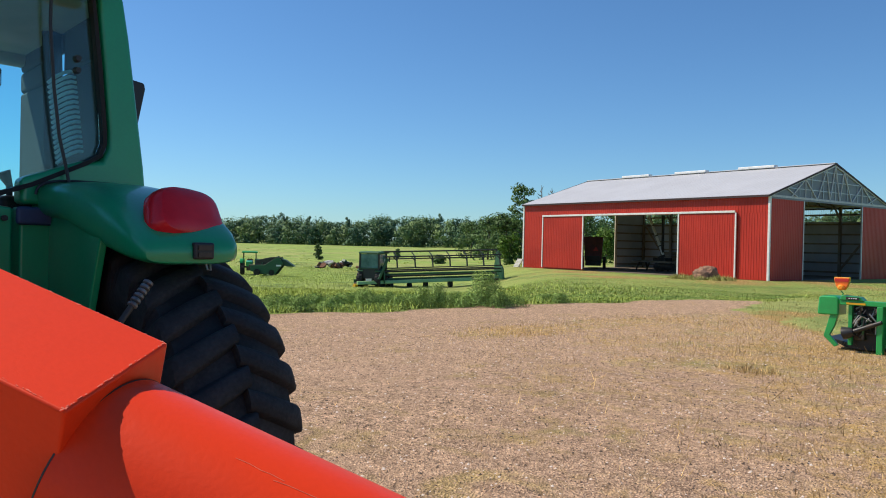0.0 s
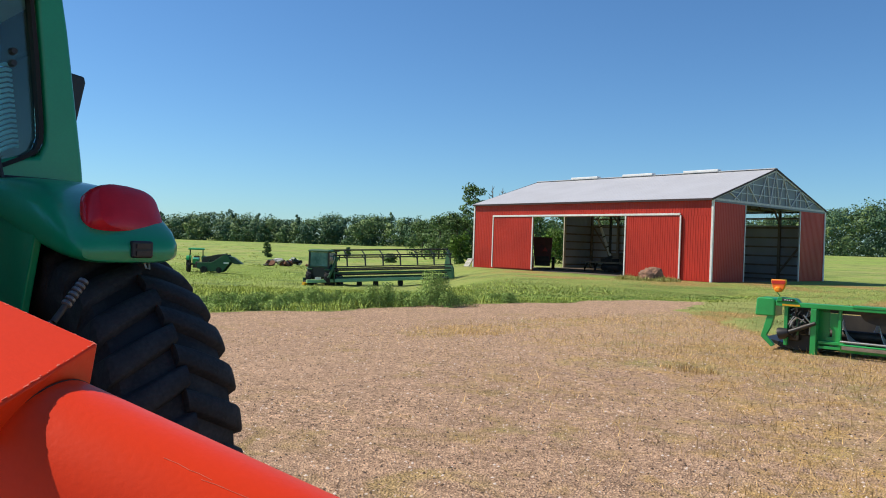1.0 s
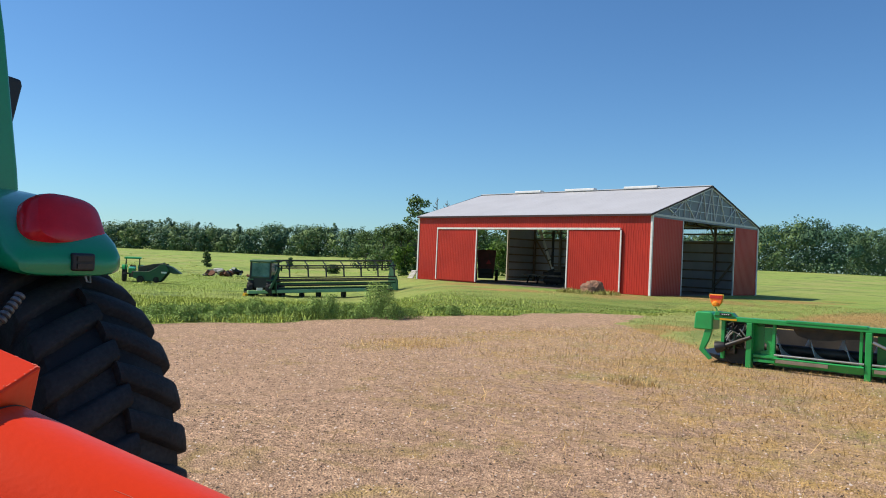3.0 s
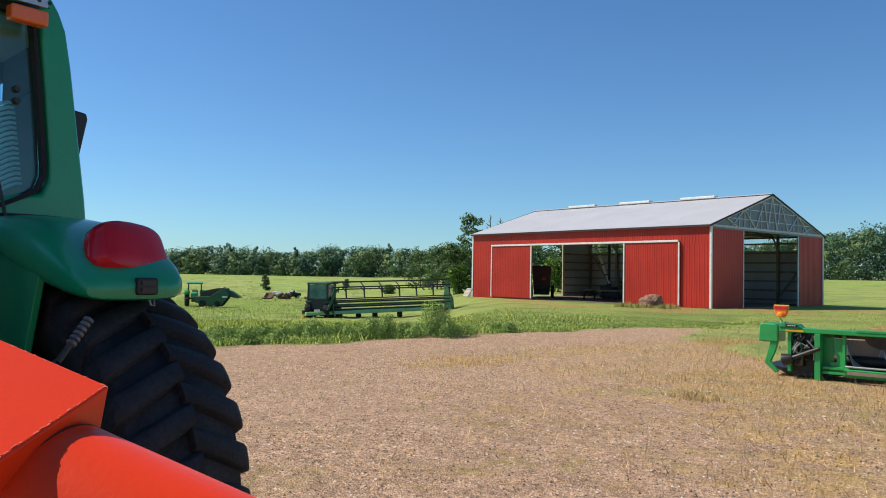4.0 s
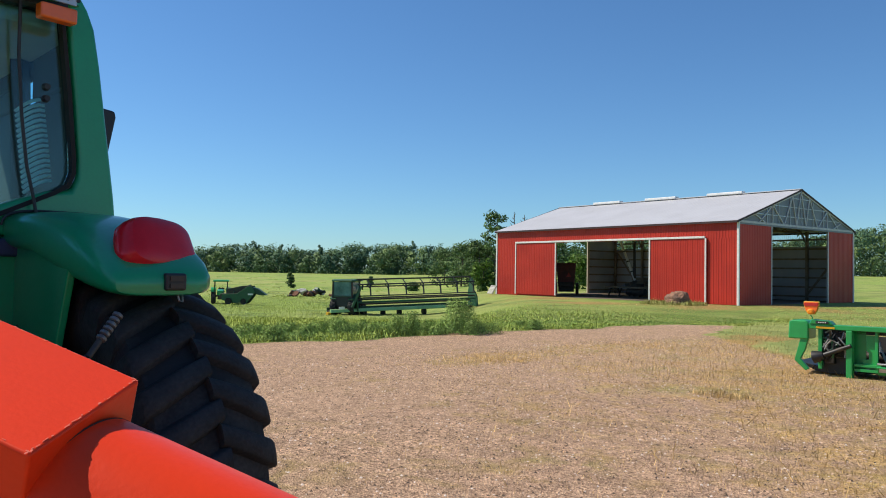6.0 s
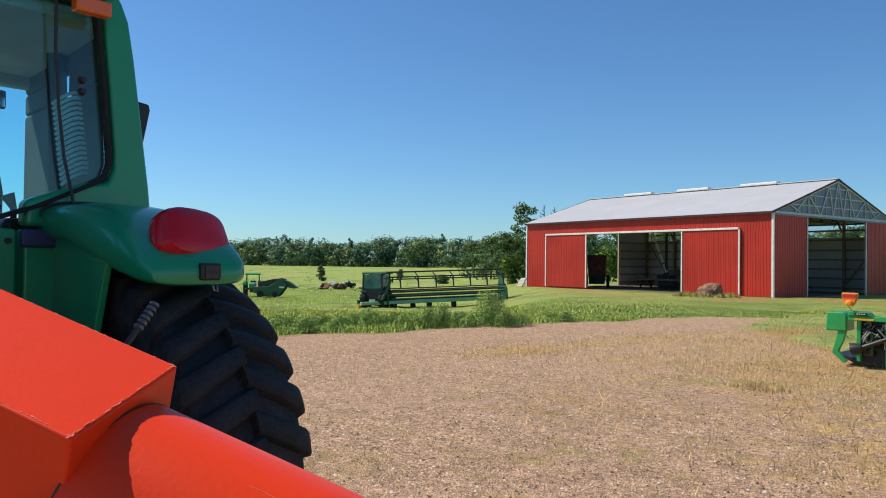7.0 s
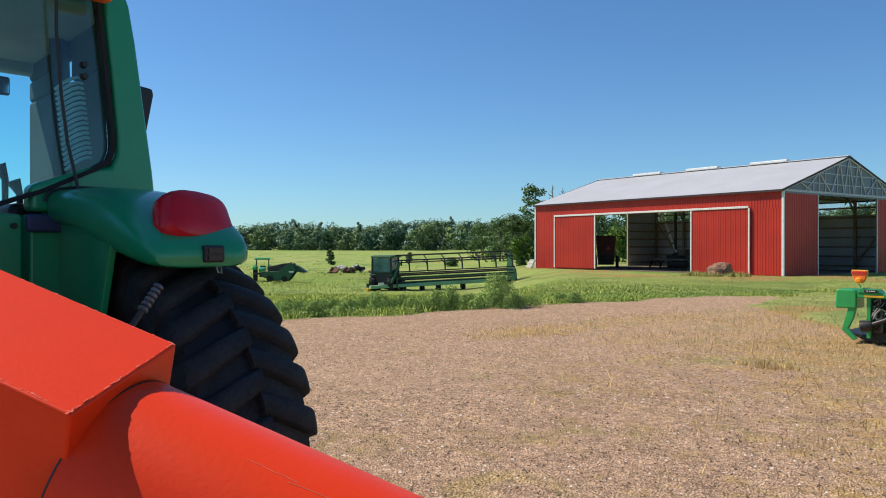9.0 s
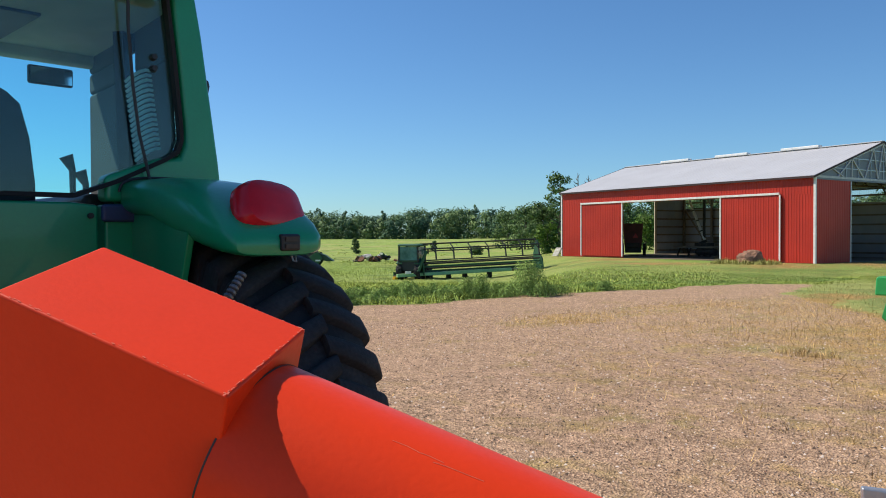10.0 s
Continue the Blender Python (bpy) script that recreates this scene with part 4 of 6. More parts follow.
for x, y, z, w in ((-0.17, 0.8, 1.87, 0.06), (-0.09, 0.84, 1.80, 0.05)):
    s = Shape()
    s.tube([(x, y, z - 0.05), (x + 0.01, y + 0.03, z + 0.08), (x - 0.02, y + 0.03, z + 0.15)], [0.014, 0.016, 0.034], 10)
    part("control_lever", s, BLACK, tractor, smooth=True)
s = Shape()
flare = Matrix(((1, 0.095, 0, -0.02), (0, 1, 0, 0), (0, 0, 1, 0), (0, 0, 0, 1)))       # the cab widens towards the front
for lo, hi in (((0.05, 0.13, 1.3), (0.09, 1.46, 2.45)), ((0.05, 0.13, 2.45), (0.09, 0.68, 2.72)), ((0.05, 0.68, 2.57), (0.09, 1.46, 2.72)), ((0.05, 0.88, 2.45), (0.09, 1.46, 2.57))):
    s.box(lo, hi, flare)
part("inner_post", s, CAB_TRIM, tractor, bevel=0.02)
for x in (0.275, 2 * XC - 0.275):
    s = Shape()
    s.beam((x, 1.47, 1.3), (x, 1.42, 2.72), 0.06, 0.07)
    part("windscreen_post", s, CAB_TRIM, tractor, bevel=0.015)
s = Shape()
s.box((2 * XC - 0.14, 1.36, 2.60), (0.20, 1.47, 2.735))
part("visor", s, HEADLINING, tractor, bevel=0.03)
s = Shape()
s.box((2 * XC - 0.14, 1.36, 1.12), (0.15, 1.47, 1.74))
part("dashboard", s, BLACK, tractor, bevel=0.04)
s = Shape()
s.box((-0.25, 1.18, 2.43), (-0.02, 1.21, 2.53))
mirror = part("inside_mirror", s, BLACK, tractor, "small rear-view mirror", bevel=0.012)
s = Shape()
s.box((-0.24, 1.174, 2.44), (-0.03, 1.178, 2.52))
part("mirror_glass", s, MIRROR, mirror, "silvered mirror glass")
# ribbed air duct up the right-hand post
s = Shape()
for i in range(17):
    z = 1.99 + i * 0.0215
    x = -0.088 - 0.0026 * i
    s.tube([(x - 0.055, 0.14, z - 0.040), (x - 0.035, 0.11, z - 0.014), (x - 0.008, 0.095, z + 0.006), (x + 0.022, 0.10, z + 0.018), (x + 0.05, 0.125, z + 0.022)], 0.0075, 6)
part("air_duct", s, HOSE_RIB, tractor, "pale ribbed air duct behind the glass", smooth=True)
for z in (2.393, 2.343):
    s = Shape()
    s.tube([(-0.115, 0.02, z), (-0.115, -0.005, z)], [0.017, 0.012], 12)
    part("window_knob", s, BLACK, tractor, smooth=True)
# cable hanging over the window
s = Shape()
s.tube([(-0.25, -0.05, 2.74), (-0.245, -0.035, 2.5), (-0.225, -0.03, 2.25), (-0.20, -0.03, 2.05), (-0.17, -0.04, 1.90), (-0.145, -0.05, 1.75), (-0.145, -0.05, 1.62), (-0.165, -0.05, 1.45), (-0.25, -0.06, 1.38), (-0.33, -0.05, 1.45)], 0.0068, 8)
part("cable", s, BLACK, tractor, "black cable hanging over the window", smooth=True)

SCRATCH = material("light_scratch", (0.88, 0.22, 0.12), (0.8, 0.16, 0.08), 0.5)

# ---- orange auger beside the camera ----
auger = thing("grain_auger", pose(22.25, -38.80, 0), "orange-red portable grain auger with a box head", "auger")
A0 = Vector((0, 0, 1.45))
AX = Vector((0.719, 0.615, -0.325)).normalized()
BX = Vector((0.166, -0.195, -0.070))
DN = AX.cross(BX).normalized()
DN = DN if DN.z < 0 else -DN
back = -AX * 0.455
s = Shape()
top = [A0, A0 + BX, A0 + BX + back, A0 + back]
low = [p + DN * 0.46 for p in top]
s.add(top + low, [(0, 1, 2, 3), (7, 6, 5, 4), (0, 4, 5, 1), (1, 5, 6, 2), (2, 6, 7, 3), (3, 7, 4, 0)])
part("head_box", s, ORANGE, auger, "orange steel head box with chipped edges", bevel=0.006)
TC = A0 + BX * 0.53 + DN * 0.188
TR = 0.166
s = Shape()
s.tube([TC + AX * 0.003, TC + AX * 3.05], TR, 64)
part("auger_tube", s, ORANGE, auger, "glossy orange auger tube", smooth=True)
s = Shape()
s.tube([TC + AX * 0.0005, TC + AX * 0.0035], TR + 0.0008, 64)
part("tube_joint", s, DARK_STEEL, auger, smooth=True)
rnd = random.Random(4)
s = Shape()
ax, bx = AX, BX.normalized()
for a, b, inward in ((top[0], top[1], -ax), (top[1], top[2], -bx), (top[3], top[0], bx)):
    d = (b - a).normalized()
    for i in range(34):
        p = a.lerp(b, rnd.random() ** 0.8) + inward * rnd.uniform(0.0045, 0.0075) - DN * 0.0003
        L, w = rnd.uniform(0.001, 0.0045), rnd.uniform(0.0006, 0.0018)
        pts = [p + d * L * math.cos(k) * rnd.uniform(0.6, 1.2) + inward * w * math.sin(k) * rnd.uniform(0.6, 1.2) for k in (0, 1.05, 2.1, 3.14, 4.2, 5.25)]
        s.add(pts + [q - DN * 0.0003 for q in pts], [(0, 1, 2, 3, 4, 5), (11, 10, 9, 8, 7, 6)])
tagged(part("paint_chips", s, CHIPPED, auger), kind="stuff")
U = (BX.normalized() * -0.15 - DN).normalized()
for pts in (((0.24, 0.010), (0.265, 0.002), (0.285, 0.014), (0.30, 0.004), (0.325, 0.010)), ((0.31, 0.055), (0.335, 0.035), (0.36, 0.03), (0.39, 0.02))):
    s = Shape()
    s.tube([TC + AX * a + (U + BX.normalized() * (o + 0.30)).normalized() * (TR + 0.0001) for a, o in pts], 0.0005, 6)
    part("paint_scratch", s, SCRATCH, auger)
s = Shape()
foot = TC + AX * 3.05
s.box((foot.x - 0.22, foot.y - 0.22, 0), (foot.x + 0.22, foot.y + 0.22, 0.36))
part("intake_hopper", s, ORANGE, auger, bevel=0.01)
s = Shape()
for sg in (-1, 1):
    b0 = (A0 + back * 0.5 + BX * 0.5 + DN * 0.45)
    s.beam(b0, (b0.x - 0.1, b0.y + sg * 0.45, 0.02), 0.05, 0.05)
s.beam((b0.x - 0.1, b0.y - 0.5, 0.03), (b0.x - 0.1, b0.y + 0.5, 0.03), 0.06, 0.06)
part("support_frame", s, DARK_STEEL, auger)
# hose coupling that sticks up behind the head box
hc = thing("hydraulic_hose", TM @ pose(-0.316, -1.02, 0), "steel and black ribbed hydraulic hose end", "hose")
s = Shape()
p0, p1 = Vector((-0.10, -0.03, 1.37)), Vector((0.005, 0.0, 1.49))
for i in range(6):
    a = p0.lerp(p1, 0.40 + i * 0.11)
    b = p0.lerp(p1, 0.40 + i * 0.11 + 0.085)
    s.tube([a, a.lerp(b, 0.2), a.lerp(b, 0.8), b], [0.012, 0.0165, 0.0165, 0.012], 12)
part("ribbed_grip", s, WORN_GRIP, hc, smooth=True)
s = Shape()
s.tube([p0, p0.lerp(p1, 0.98)], 0.010, 12)
part("hose_end", s, DARK_STEEL, hc, smooth=True)
s = Shape()
s.tube([p0, p0 + Vector((-0.12, 0.1, -0.12)), p0 + Vector((-0.2, 0.6, -0.5)), p0 + Vector((-0.15, 0.9, -0.75))], 0.012, 10)
part("hose", s, BLACK, hc, smooth=True)

# grey shield on the auger's tube
s = Shape()
sp = Vector((23.01, -38.38, 1.30)) - Vector((22.25, -38.80, 0))
s.prism([(0, 0), (0.30, -0.012), (0.32, -0.20), (0.01, -0.20)], 0.012, Matrix.Translation(sp) @ pose(0, 0, 0, 0, 0, 38) @ UPRIGHT)
part("shield_plate", s, GALV, auger, "bare grey steel shield plate", bevel=0.003)
s = Shape()
for q in (0.06, 0.24):
    b0 = sp + Vector((q * 0.79, q * 0.61, -0.1))
    s.beam(b0, b0 + Vector((0, 0, -0.24)), 0.02, 0.02)
part("shield_stay", s, DARK_STEEL, auger)


def at_view(px, v, z=None):
    """A place v metres ahead of the yard's viewpoint, px to the side on the 1568-wide picture plane."""
    u = (px - 784) / 1358 * v
    p = EYE + AHEAD * v + RIGHT * u
    return Vector((p.x, p.y, float(height(p.x, p.y)) if z is None else z))


# ---- trees and plants ----
RNG = np.random.default_rng(7)


def leaf_cards(centres, normals, size, rng, k=4, droop=0.0):
    """Small irregular leaf patches at the centres, roughly facing the normals."""
    n = len(centres)
    nrm = normals + rng.normal(0, 0.55, (n, 3))
    nrm /= np.linalg.norm(nrm, axis=1, keepdims=True) + 1e-9
    ref = rng.normal(0, 1, (n, 3))
    a = np.cross(nrm, ref)
    a /= np.linalg.norm(a, axis=1, keepdims=True) + 1e-9
    b = np.cross(nrm, a)
    ang = np.arange(k) * 2 * np.pi / k
    sz = size * rng.uniform(0.55, 1.35, (n, 1, 1))
    rad = rng.uniform(0.6, 1.15, (n, k, 1))
    return centres[:, None] + sz * rad * (a[:, None] * np.cos(ang)[None, :, None] + b[:, None] * np.sin(ang)[None, :, None] * 0.75)


def crown_points(h, width, rng, clumps, per, low=0.15, pine=False):
    """Leaf centres and normals of a crown made of uneven clumps."""
    C, N = [], []
    for i in range(clumps):
        if pine:
            t = (i + rng.uniform(0, 1)) / clumps
            z = h * (low + (1 - low) * t)
            rr = width * 0.5 * (1 - t) ** 0.7 + 0.45
            a = rng.uniform(0, 2 * np.pi)
            c = np.array([np.cos(a) * rr * 0.6, np.sin(a) * rr * 0.6, z])
            rad = np.array([rr * 0.65, rr * 0.65, h * 0.05])
        else:
            t = rng.uniform(0, 1) ** 0.8
            z = h * (low + (0.93 - low) * t)
            env = np.sqrt(max(0.05, 1 - ((t - 0.42) / 0.66) ** 2))
            a, q = rng.uniform(0, 2 * np.pi), np.sqrt(rng.uniform(0.1, 1))
            c = np.array([np.cos(a) * width * 0.36 * q * env, np.sin(a) * width * 0.36 * q * env, z])
            rad = np.array([1, 1, 0.75]) * width * rng.uniform(0.11, 0.21)
        d = rng.normal(0, 1, (per, 3))
        d /= np.linalg.norm(d, axis=1, keepdims=True)
        C.append(c + d * rad * rng.uniform(0.72, 1.08, (per, 1)))
        N.append(d * np.array([1, 1, 1.2]))
    return np.concatenate(C), np.concatenate(N)


def far_woods():
    """The wood's edge far over the meadow, all round the view."""
    rng = np.random.default_rng(11)
    cards, nrms, tones = [], [], []
    px = -420.0
    rows = []
    while px < 1950:
        for row in range(3):
            jitter = rng.uniform(-9, 9)
            if px < 730:
                v = 325 - 0.03 * (px - 300) + row * 15
            elif px < 1000:
                v = 300 + row * 15
            else:
                v = 222 + row * 13 - 0.02 * (px - 1400)
            rows.append((px + jitter, v + rng.uniform(-6, 6), row))
        px += rng.uniform(9, 16) if px < 900 else rng.uniform(20, 34)
    for px, v, row in rows:
        p = at_view(px, v)
        pine = rng.random() < (0.13 if row > 0 else 0.04) and px < 700
        h = (rng.uniform(6.0, 9.5), rng.uniform(8.0, 11.0), rng.uniform(9.5, 12.0))[row] + 0.7 * np.sin(px * 0.021) + 0.5 * np.sin(px * 0.057) + 0.9
        if px > 1000:
            h = (rng.uniform(7.5, 11.0), rng.uniform(9.5, 12.0), rng.uniform(10.5, 13.0))[row] + 1.5 * np.sin(px * 0.017 + 1.0) + 3.2 * float(sstep(1380, 1600, px)) + 0.6
        elif 560 < px < 840:
            h += 1.0
        if pine:
            h *= rng.uniform(1.05, 1.28)
            if rng.random() < 0.75:
                h = min(h, 14.0)
        w = h * (rng.uniform(0.50, 0.68) if pine else rng.uniform(0.85, 1.3))
        c, n = crown_points(h, w, rng, 16, (44 if row < 2 else 32) if px < 1000 else 90, -0.10 if row == 0 else 0.03, pine)
        cards.append(leaf_cards(c + np.array(p), n, 0.44 if px < 1000 else 0.36, rng))
        outer = (c - np.array([0, 0, h * 0.42])) / np.array([w * 0.5, w * 0.5, h * 0.5])
        nrms.append(n * 0.8 + outer * 0.7 + np.array([0, 0, 0.1]) + rng.normal(0, 0.08, n.shape))
        if row == 0:                      # undergrowth closes the wood's edge
            c2, n2 = crown_points(3.2, w * 1.5, rng, 7, 40, -0.25)
            cards.append(leaf_cards(c2 + np.array(p), n2, 0.36, rng))
            nrms.append(n2 + np.array([0, 0, 0.3]))
            tones.append(np.full(len(c2), rng.uniform(0.2, 0.8)))
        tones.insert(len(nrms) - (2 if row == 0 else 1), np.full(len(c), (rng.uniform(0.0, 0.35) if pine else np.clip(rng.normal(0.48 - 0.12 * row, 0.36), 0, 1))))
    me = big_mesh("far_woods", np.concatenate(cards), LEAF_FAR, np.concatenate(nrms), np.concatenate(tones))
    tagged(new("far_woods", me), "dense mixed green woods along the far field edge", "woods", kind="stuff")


def tree(name, p, h, w, label, leaf, seed, clumps=40, per=70, size=0.2, low=0.15, dead=False, category="tree"):
    rng = np.random.default_rng(seed)
    rnd = random.Random(seed)
    t = thing(name, Matrix.Translation(p - Vector((0, 0, 0.15))), label, category)
    s = Shape()
    s.tube([(0, 0, 0), (0.05 * h * 0.2, 0, h * 0.25), (0, 0.03 * h, h * 0.6), (0.02 * h, 0, h * 0.9)], [h * 0.022, h * 0.018, h * 0.011, h * 0.003], 9)
    for i in range(9 if not dead else 16):
        z = h * rnd.uniform(0.2, 0.85)
        a = rnd.uniform(0, 6.28)
        L = w * rnd.uniform(0.25, 0.5) * (1.15 - z / h)
        s.tube([(0, 0.02 * h, z), (math.cos(a) * L * 0.5, math.sin(a) * L * 0.5, z + L * 0.35), (math.cos(a) * L, math.sin(a) * L, z + L * (0.6 if not dead else 0.95))], [h * 0.008, h * 0.005, h * 0.0015], 6)
    part("trunk", s, DEADWOOD if dead else BARK, t, smooth=True)
    if not dead:
        c, n = crown_points(h, w, rng, clumps, per, low)
        cr = new("crown", big_mesh("crown", leaf_cards(c, n, size, rng), leaf, n + np.array([0, 0, 0.25]) + rng.normal(0, 0.3, n.shape)))
        cr.parent = t
    return t


def blades(name, px, py, h, width, lean, mat, rng, label, category, z0=None):
    """Narrow three-cornered blades of grass standing at the given places."""
    n = len(px)
    pz = height(px, py) if z0 is None else z0
    a = rng.uniform(0, 2 * np.pi, n)
    side = np.stack([np.cos(a), np.sin(a), 0 * a], -1) * (width * rng.uniform(0.6, 1.4, n))[:, None]
    tip = np.stack([rng.normal(0, lean, n) * h, rng.normal(0, lean, n) * h, h], -1)
    base = np.stack([px, py, pz - 0.02], -1)
    v = np.stack([base - side, base + side, base + tip], 1)
    ob = new(name, big_mesh(name, v, mat, np.array([0, 0, 1.0]) + rng.normal(0, 0.22, (n, 3))))
    return tagged(ob, label, category, kind="stuff")


far_woods()
# trees behind the barn's far corner
for i, (px, v, h, w, seed, lf) in enumerate(((838, 118, 12.4, 5.2, 3, LEAF_MID), (808, 120, 7.4, 6.5, 4, LEAF_MID), (778, 132, 7.8, 7.0, 5, LEAF_MID), (748, 150, 7.6, 7.5, 6, LEAF_MID),
                                      (870, 125, 8.0, 7.0, 8, LEAF_MID), (910, 120, 7.6, 7.0, 9, LEAF_MID), (955, 118, 8.0, 7.5, 10, LEAF_MID), (1000, 122, 7.5, 7.0, 12, LEAF_MID))):
    tree("deciduous_tree", at_view(px, v), h, w, "broad dark green tree behind the barn" if h < 10 else "tall dark green tree rising behind the barn", lf, seed, low=0.02)
for px, v, h, w, seed in ((816, 95, 3.9, 3.6, 21), (985, 84, 3.8, 4.4, 22)):
    tree("shrub", at_view(px, v), h, w, "bright yellow-green leafy shrub beside the barn", LEAF_SHRUB, seed, 30, 70, 0.16, 0.0, category="shrub")
for px, h, seed in ((868, 12.6, 31), (886, 12.0, 32)):
    tree("dead_tree", at_view(px, 122), h, 4.2, "bare grey dead tree behind the barn", None, seed, dead=True)
for px, v, h, w, seed in ((475, 128, 2.9, 1.7, 41), (692, 120, 1.5, 2.4, 42), (616, 150, 2.0, 1.6, 43)):
    tree("field_bush", at_view(px, v), h, w, "small dark bush standing in the meadow", LEAF_MID, seed, 30, 60, 0.13, -0.02, category="bush")


# ---- platform header in the yard ----
HM = pose(17.715, -26.18, 0, 0, 0, 9) @ Matrix.Diagonal((1, 1, 0.89, 1))
header = thing("platform_header", HM, "bright green combine platform header resting on dry grass", "header")


def hp(name, shape, mat, label="", parent=None, **kw):
    return part(name, shape, mat, parent or header, label, **kw)


HL = 5.6
s = Shape()
s.prism([(-0.94, 0.66), (-0.92, 0.98), (-0.89, 1.02), (-0.64, 1.02), (-0.60, 0.97), (-0.60, 0.66)], 0.42, pose(0, 0.42, 0) @ UPRIGHT)
hp("end_shield", s, GREEN_BRIGHT, "green sheet end shield", bevel=0.03)
s = Shape()
s.prism([(-0.74, 0.68), (-0.61, 0.68), (-0.66, 0.47), (-0.74, 0.28), (-0.60, 0.10), (-0.66, 0.06), (-0.84, 0.25), (-0.80, 0.42)], 0.07, pose(0, 0.10, 0) @ UPRIGHT)
hp("side_guard", s, GREEN_BRIGHT, bevel=0.012)
s = Shape()
s.prism([(-0.85, 0.22), (-0.55, 0.06), (-0.35, 0.03), (0.1, 0.03), (0.1, 0.10), (-0.45, 0.14)], 0.9, pose(0, 1.1, 0) @ UPRIGHT)
hp("skid_shoe", s, BLACK, bevel=0.01)
s = Shape()
s.box((-0.58, -0.02, 0.87), (HL, 0.16, 0.96))
hp("top_beam", s, GREEN_BRIGHT, "green top beam", bevel=0.012)
s = Shape()
s.box((0.62, -0.03, 0.93), (1.84, 0.17, 0.975))
hp("beam_cap", s, GREEN_BRIGHT, bevel=0.008)
for x, w in ((0.04, 0.095), (1.86, 0.095), (3.70, 0.095)):
    s = Shape()
    s.box((x - w / 2, -0.04, 0.0), (x + w / 2, 0.10, 0.87))
    hp("upright", s, GREEN_BRIGHT, bevel=0.012)
for x0, x1 in ((-0.46, -0.40), (0.40, 0.445), (1.72, 1.765), (2.10, 2.14)):
    s = Shape()
    s.box((x0, 0.05, 0.12), (x1, 0.13, 0.88))
    hp("stay", s, GREEN_BRIGHT, bevel=0.006)
s = Shape()
s.prism([(0.22, 0.20), (0.42, 0.16), (0.42, 0.80), (0.26, 0.80), (0.26, 0.52), (0.30, 0.48), (0.30, 0.36), (0.20, 0.34)], 0.03, pose(0, 0.13, 0) @ UPRIGHT)
hp("gusset_plate", s, GREEN_BRIGHT, bevel=0.005)
s = Shape()
s.box((0.10, 0.02, 0.22), (0.50, 0.10, 0.27))
s.box((0.10, 0.02, 0.13), (0.50, 0.10, 0.18))
hp("bracket_rail", s, GREEN_BRIGHT, bevel=0.005)
for x0, x1 in ((0.46, 1.81), (1.92, 3.64)):
    s = Shape()
    s.loft([[(x, y, z) for y, z in ((0.0, 0.10), (0.06, 0.10), (0.06, 0.22), (-0.05, 0.26), (-0.08, 0.24))] for x in (x0, x1)])
    hp("lower_beam", s, GREEN_BRIGHT, "green lower beam with worn pale paint", bevel=0.008)
    s = Shape()
    s.box((x0 + 0.04, -0.105, 0.165), (x0 + 0.62 * (x1 - x0), -0.075, 0.225))
    hp("worn_strip", s, TIMBER)
    s = Shape()
    s.tube([(x0, -0.04, 0.30), (x1, -0.04, 0.30)], 0.022, 10)
    hp("guard_bar", s, STEEL, smooth=True)
# trough, roof sheet and auger seen between the uprights
# the trough's steel is coloured near black for the shade in the recess
s = Shape()
pr = [(0.20, 0.12), (0.45, 0.06), (0.75, 0.10), (0.95, 0.28), (1.0, 0.72), (0.97, 0.72), (0.92, 0.30), (0.73, 0.13), (0.45, 0.09), (0.20, 0.15)]
s.loft([[(x, y, z) for y, z in pr] for x in (0.1, HL)])
hp("trough", s, DARK_TROUGH, "worn steel trough, its recess shade put into the colour")
s = Shape()
s.prism([(0.62, 0.86), (1.78, 0.86), (1.78, 0.70), (1.50, 0.68), (1.20, 0.62), (0.90, 0.62), (0.74, 0.68)], 0.02, pose(0, 0.34, 0) @ UPRIGHT)
s.box((0.1, 0.18, 0.80), (HL, 0.75, 0.87))
hp("hood_sheet", s, DARK_STEEL)
s = Shape()
s.prism([(1.95, 0.15), (3.65, 0.15), (3.65, 0.86), (1.95, 0.86)], 0.02, pose(0, 0.25, 0) @ UPRIGHT)
hp("back_sheet", s, GREEN_BRIGHT)
s = Shape()
s.prism([(0.06, 0.15), (0.24, 0.15), (0.24, 0.86), (0.06, 0.86)], 0.02, pose(0, 0.20, 0) @ UPRIGHT)
hp("back_sheet", s, GREEN_BRIGHT)
s = Shape()
s.tube([(0.1, 0.62, 0.36), (HL, 0.62, 0.36)], 0.10, 16)
hp("auger_core", s, DARK_STEEL, smooth=True)
s = Shape()
turns, L0, L1 = 10, 0.2, HL - 0.1
N = 220
for i in range(N):
    a0, a1 = 2 * math.pi * turns * i / N, 2 * math.pi * turns * (i + 1) / N
    x0, x1 = L0 + (L1 - L0) * i / N, L0 + (L1 - L0) * (i + 1) / N
    q = lambda x, a, r: (x, 0.62 + r * math.cos(a), 0.36 + r * math.sin(a))
    s.add([q(x0, a0, 0.10), q(x0, a0, 0.29), q(x1, a1, 0.29), q(x1, a1, 0.10), q(x0 + 0.012, a0, 0.10), q(x0 + 0.012, a0, 0.29), q(x1 + 0.012, a1, 0.29), q(x1 + 0.012, a1, 0.10)],
          [(0, 1, 2, 3), (7, 6, 5, 4), (1, 5, 6, 2)])
hp("flighting", s, BRIGHT_STEEL, "bare steel spiral flighting", smooth=True)
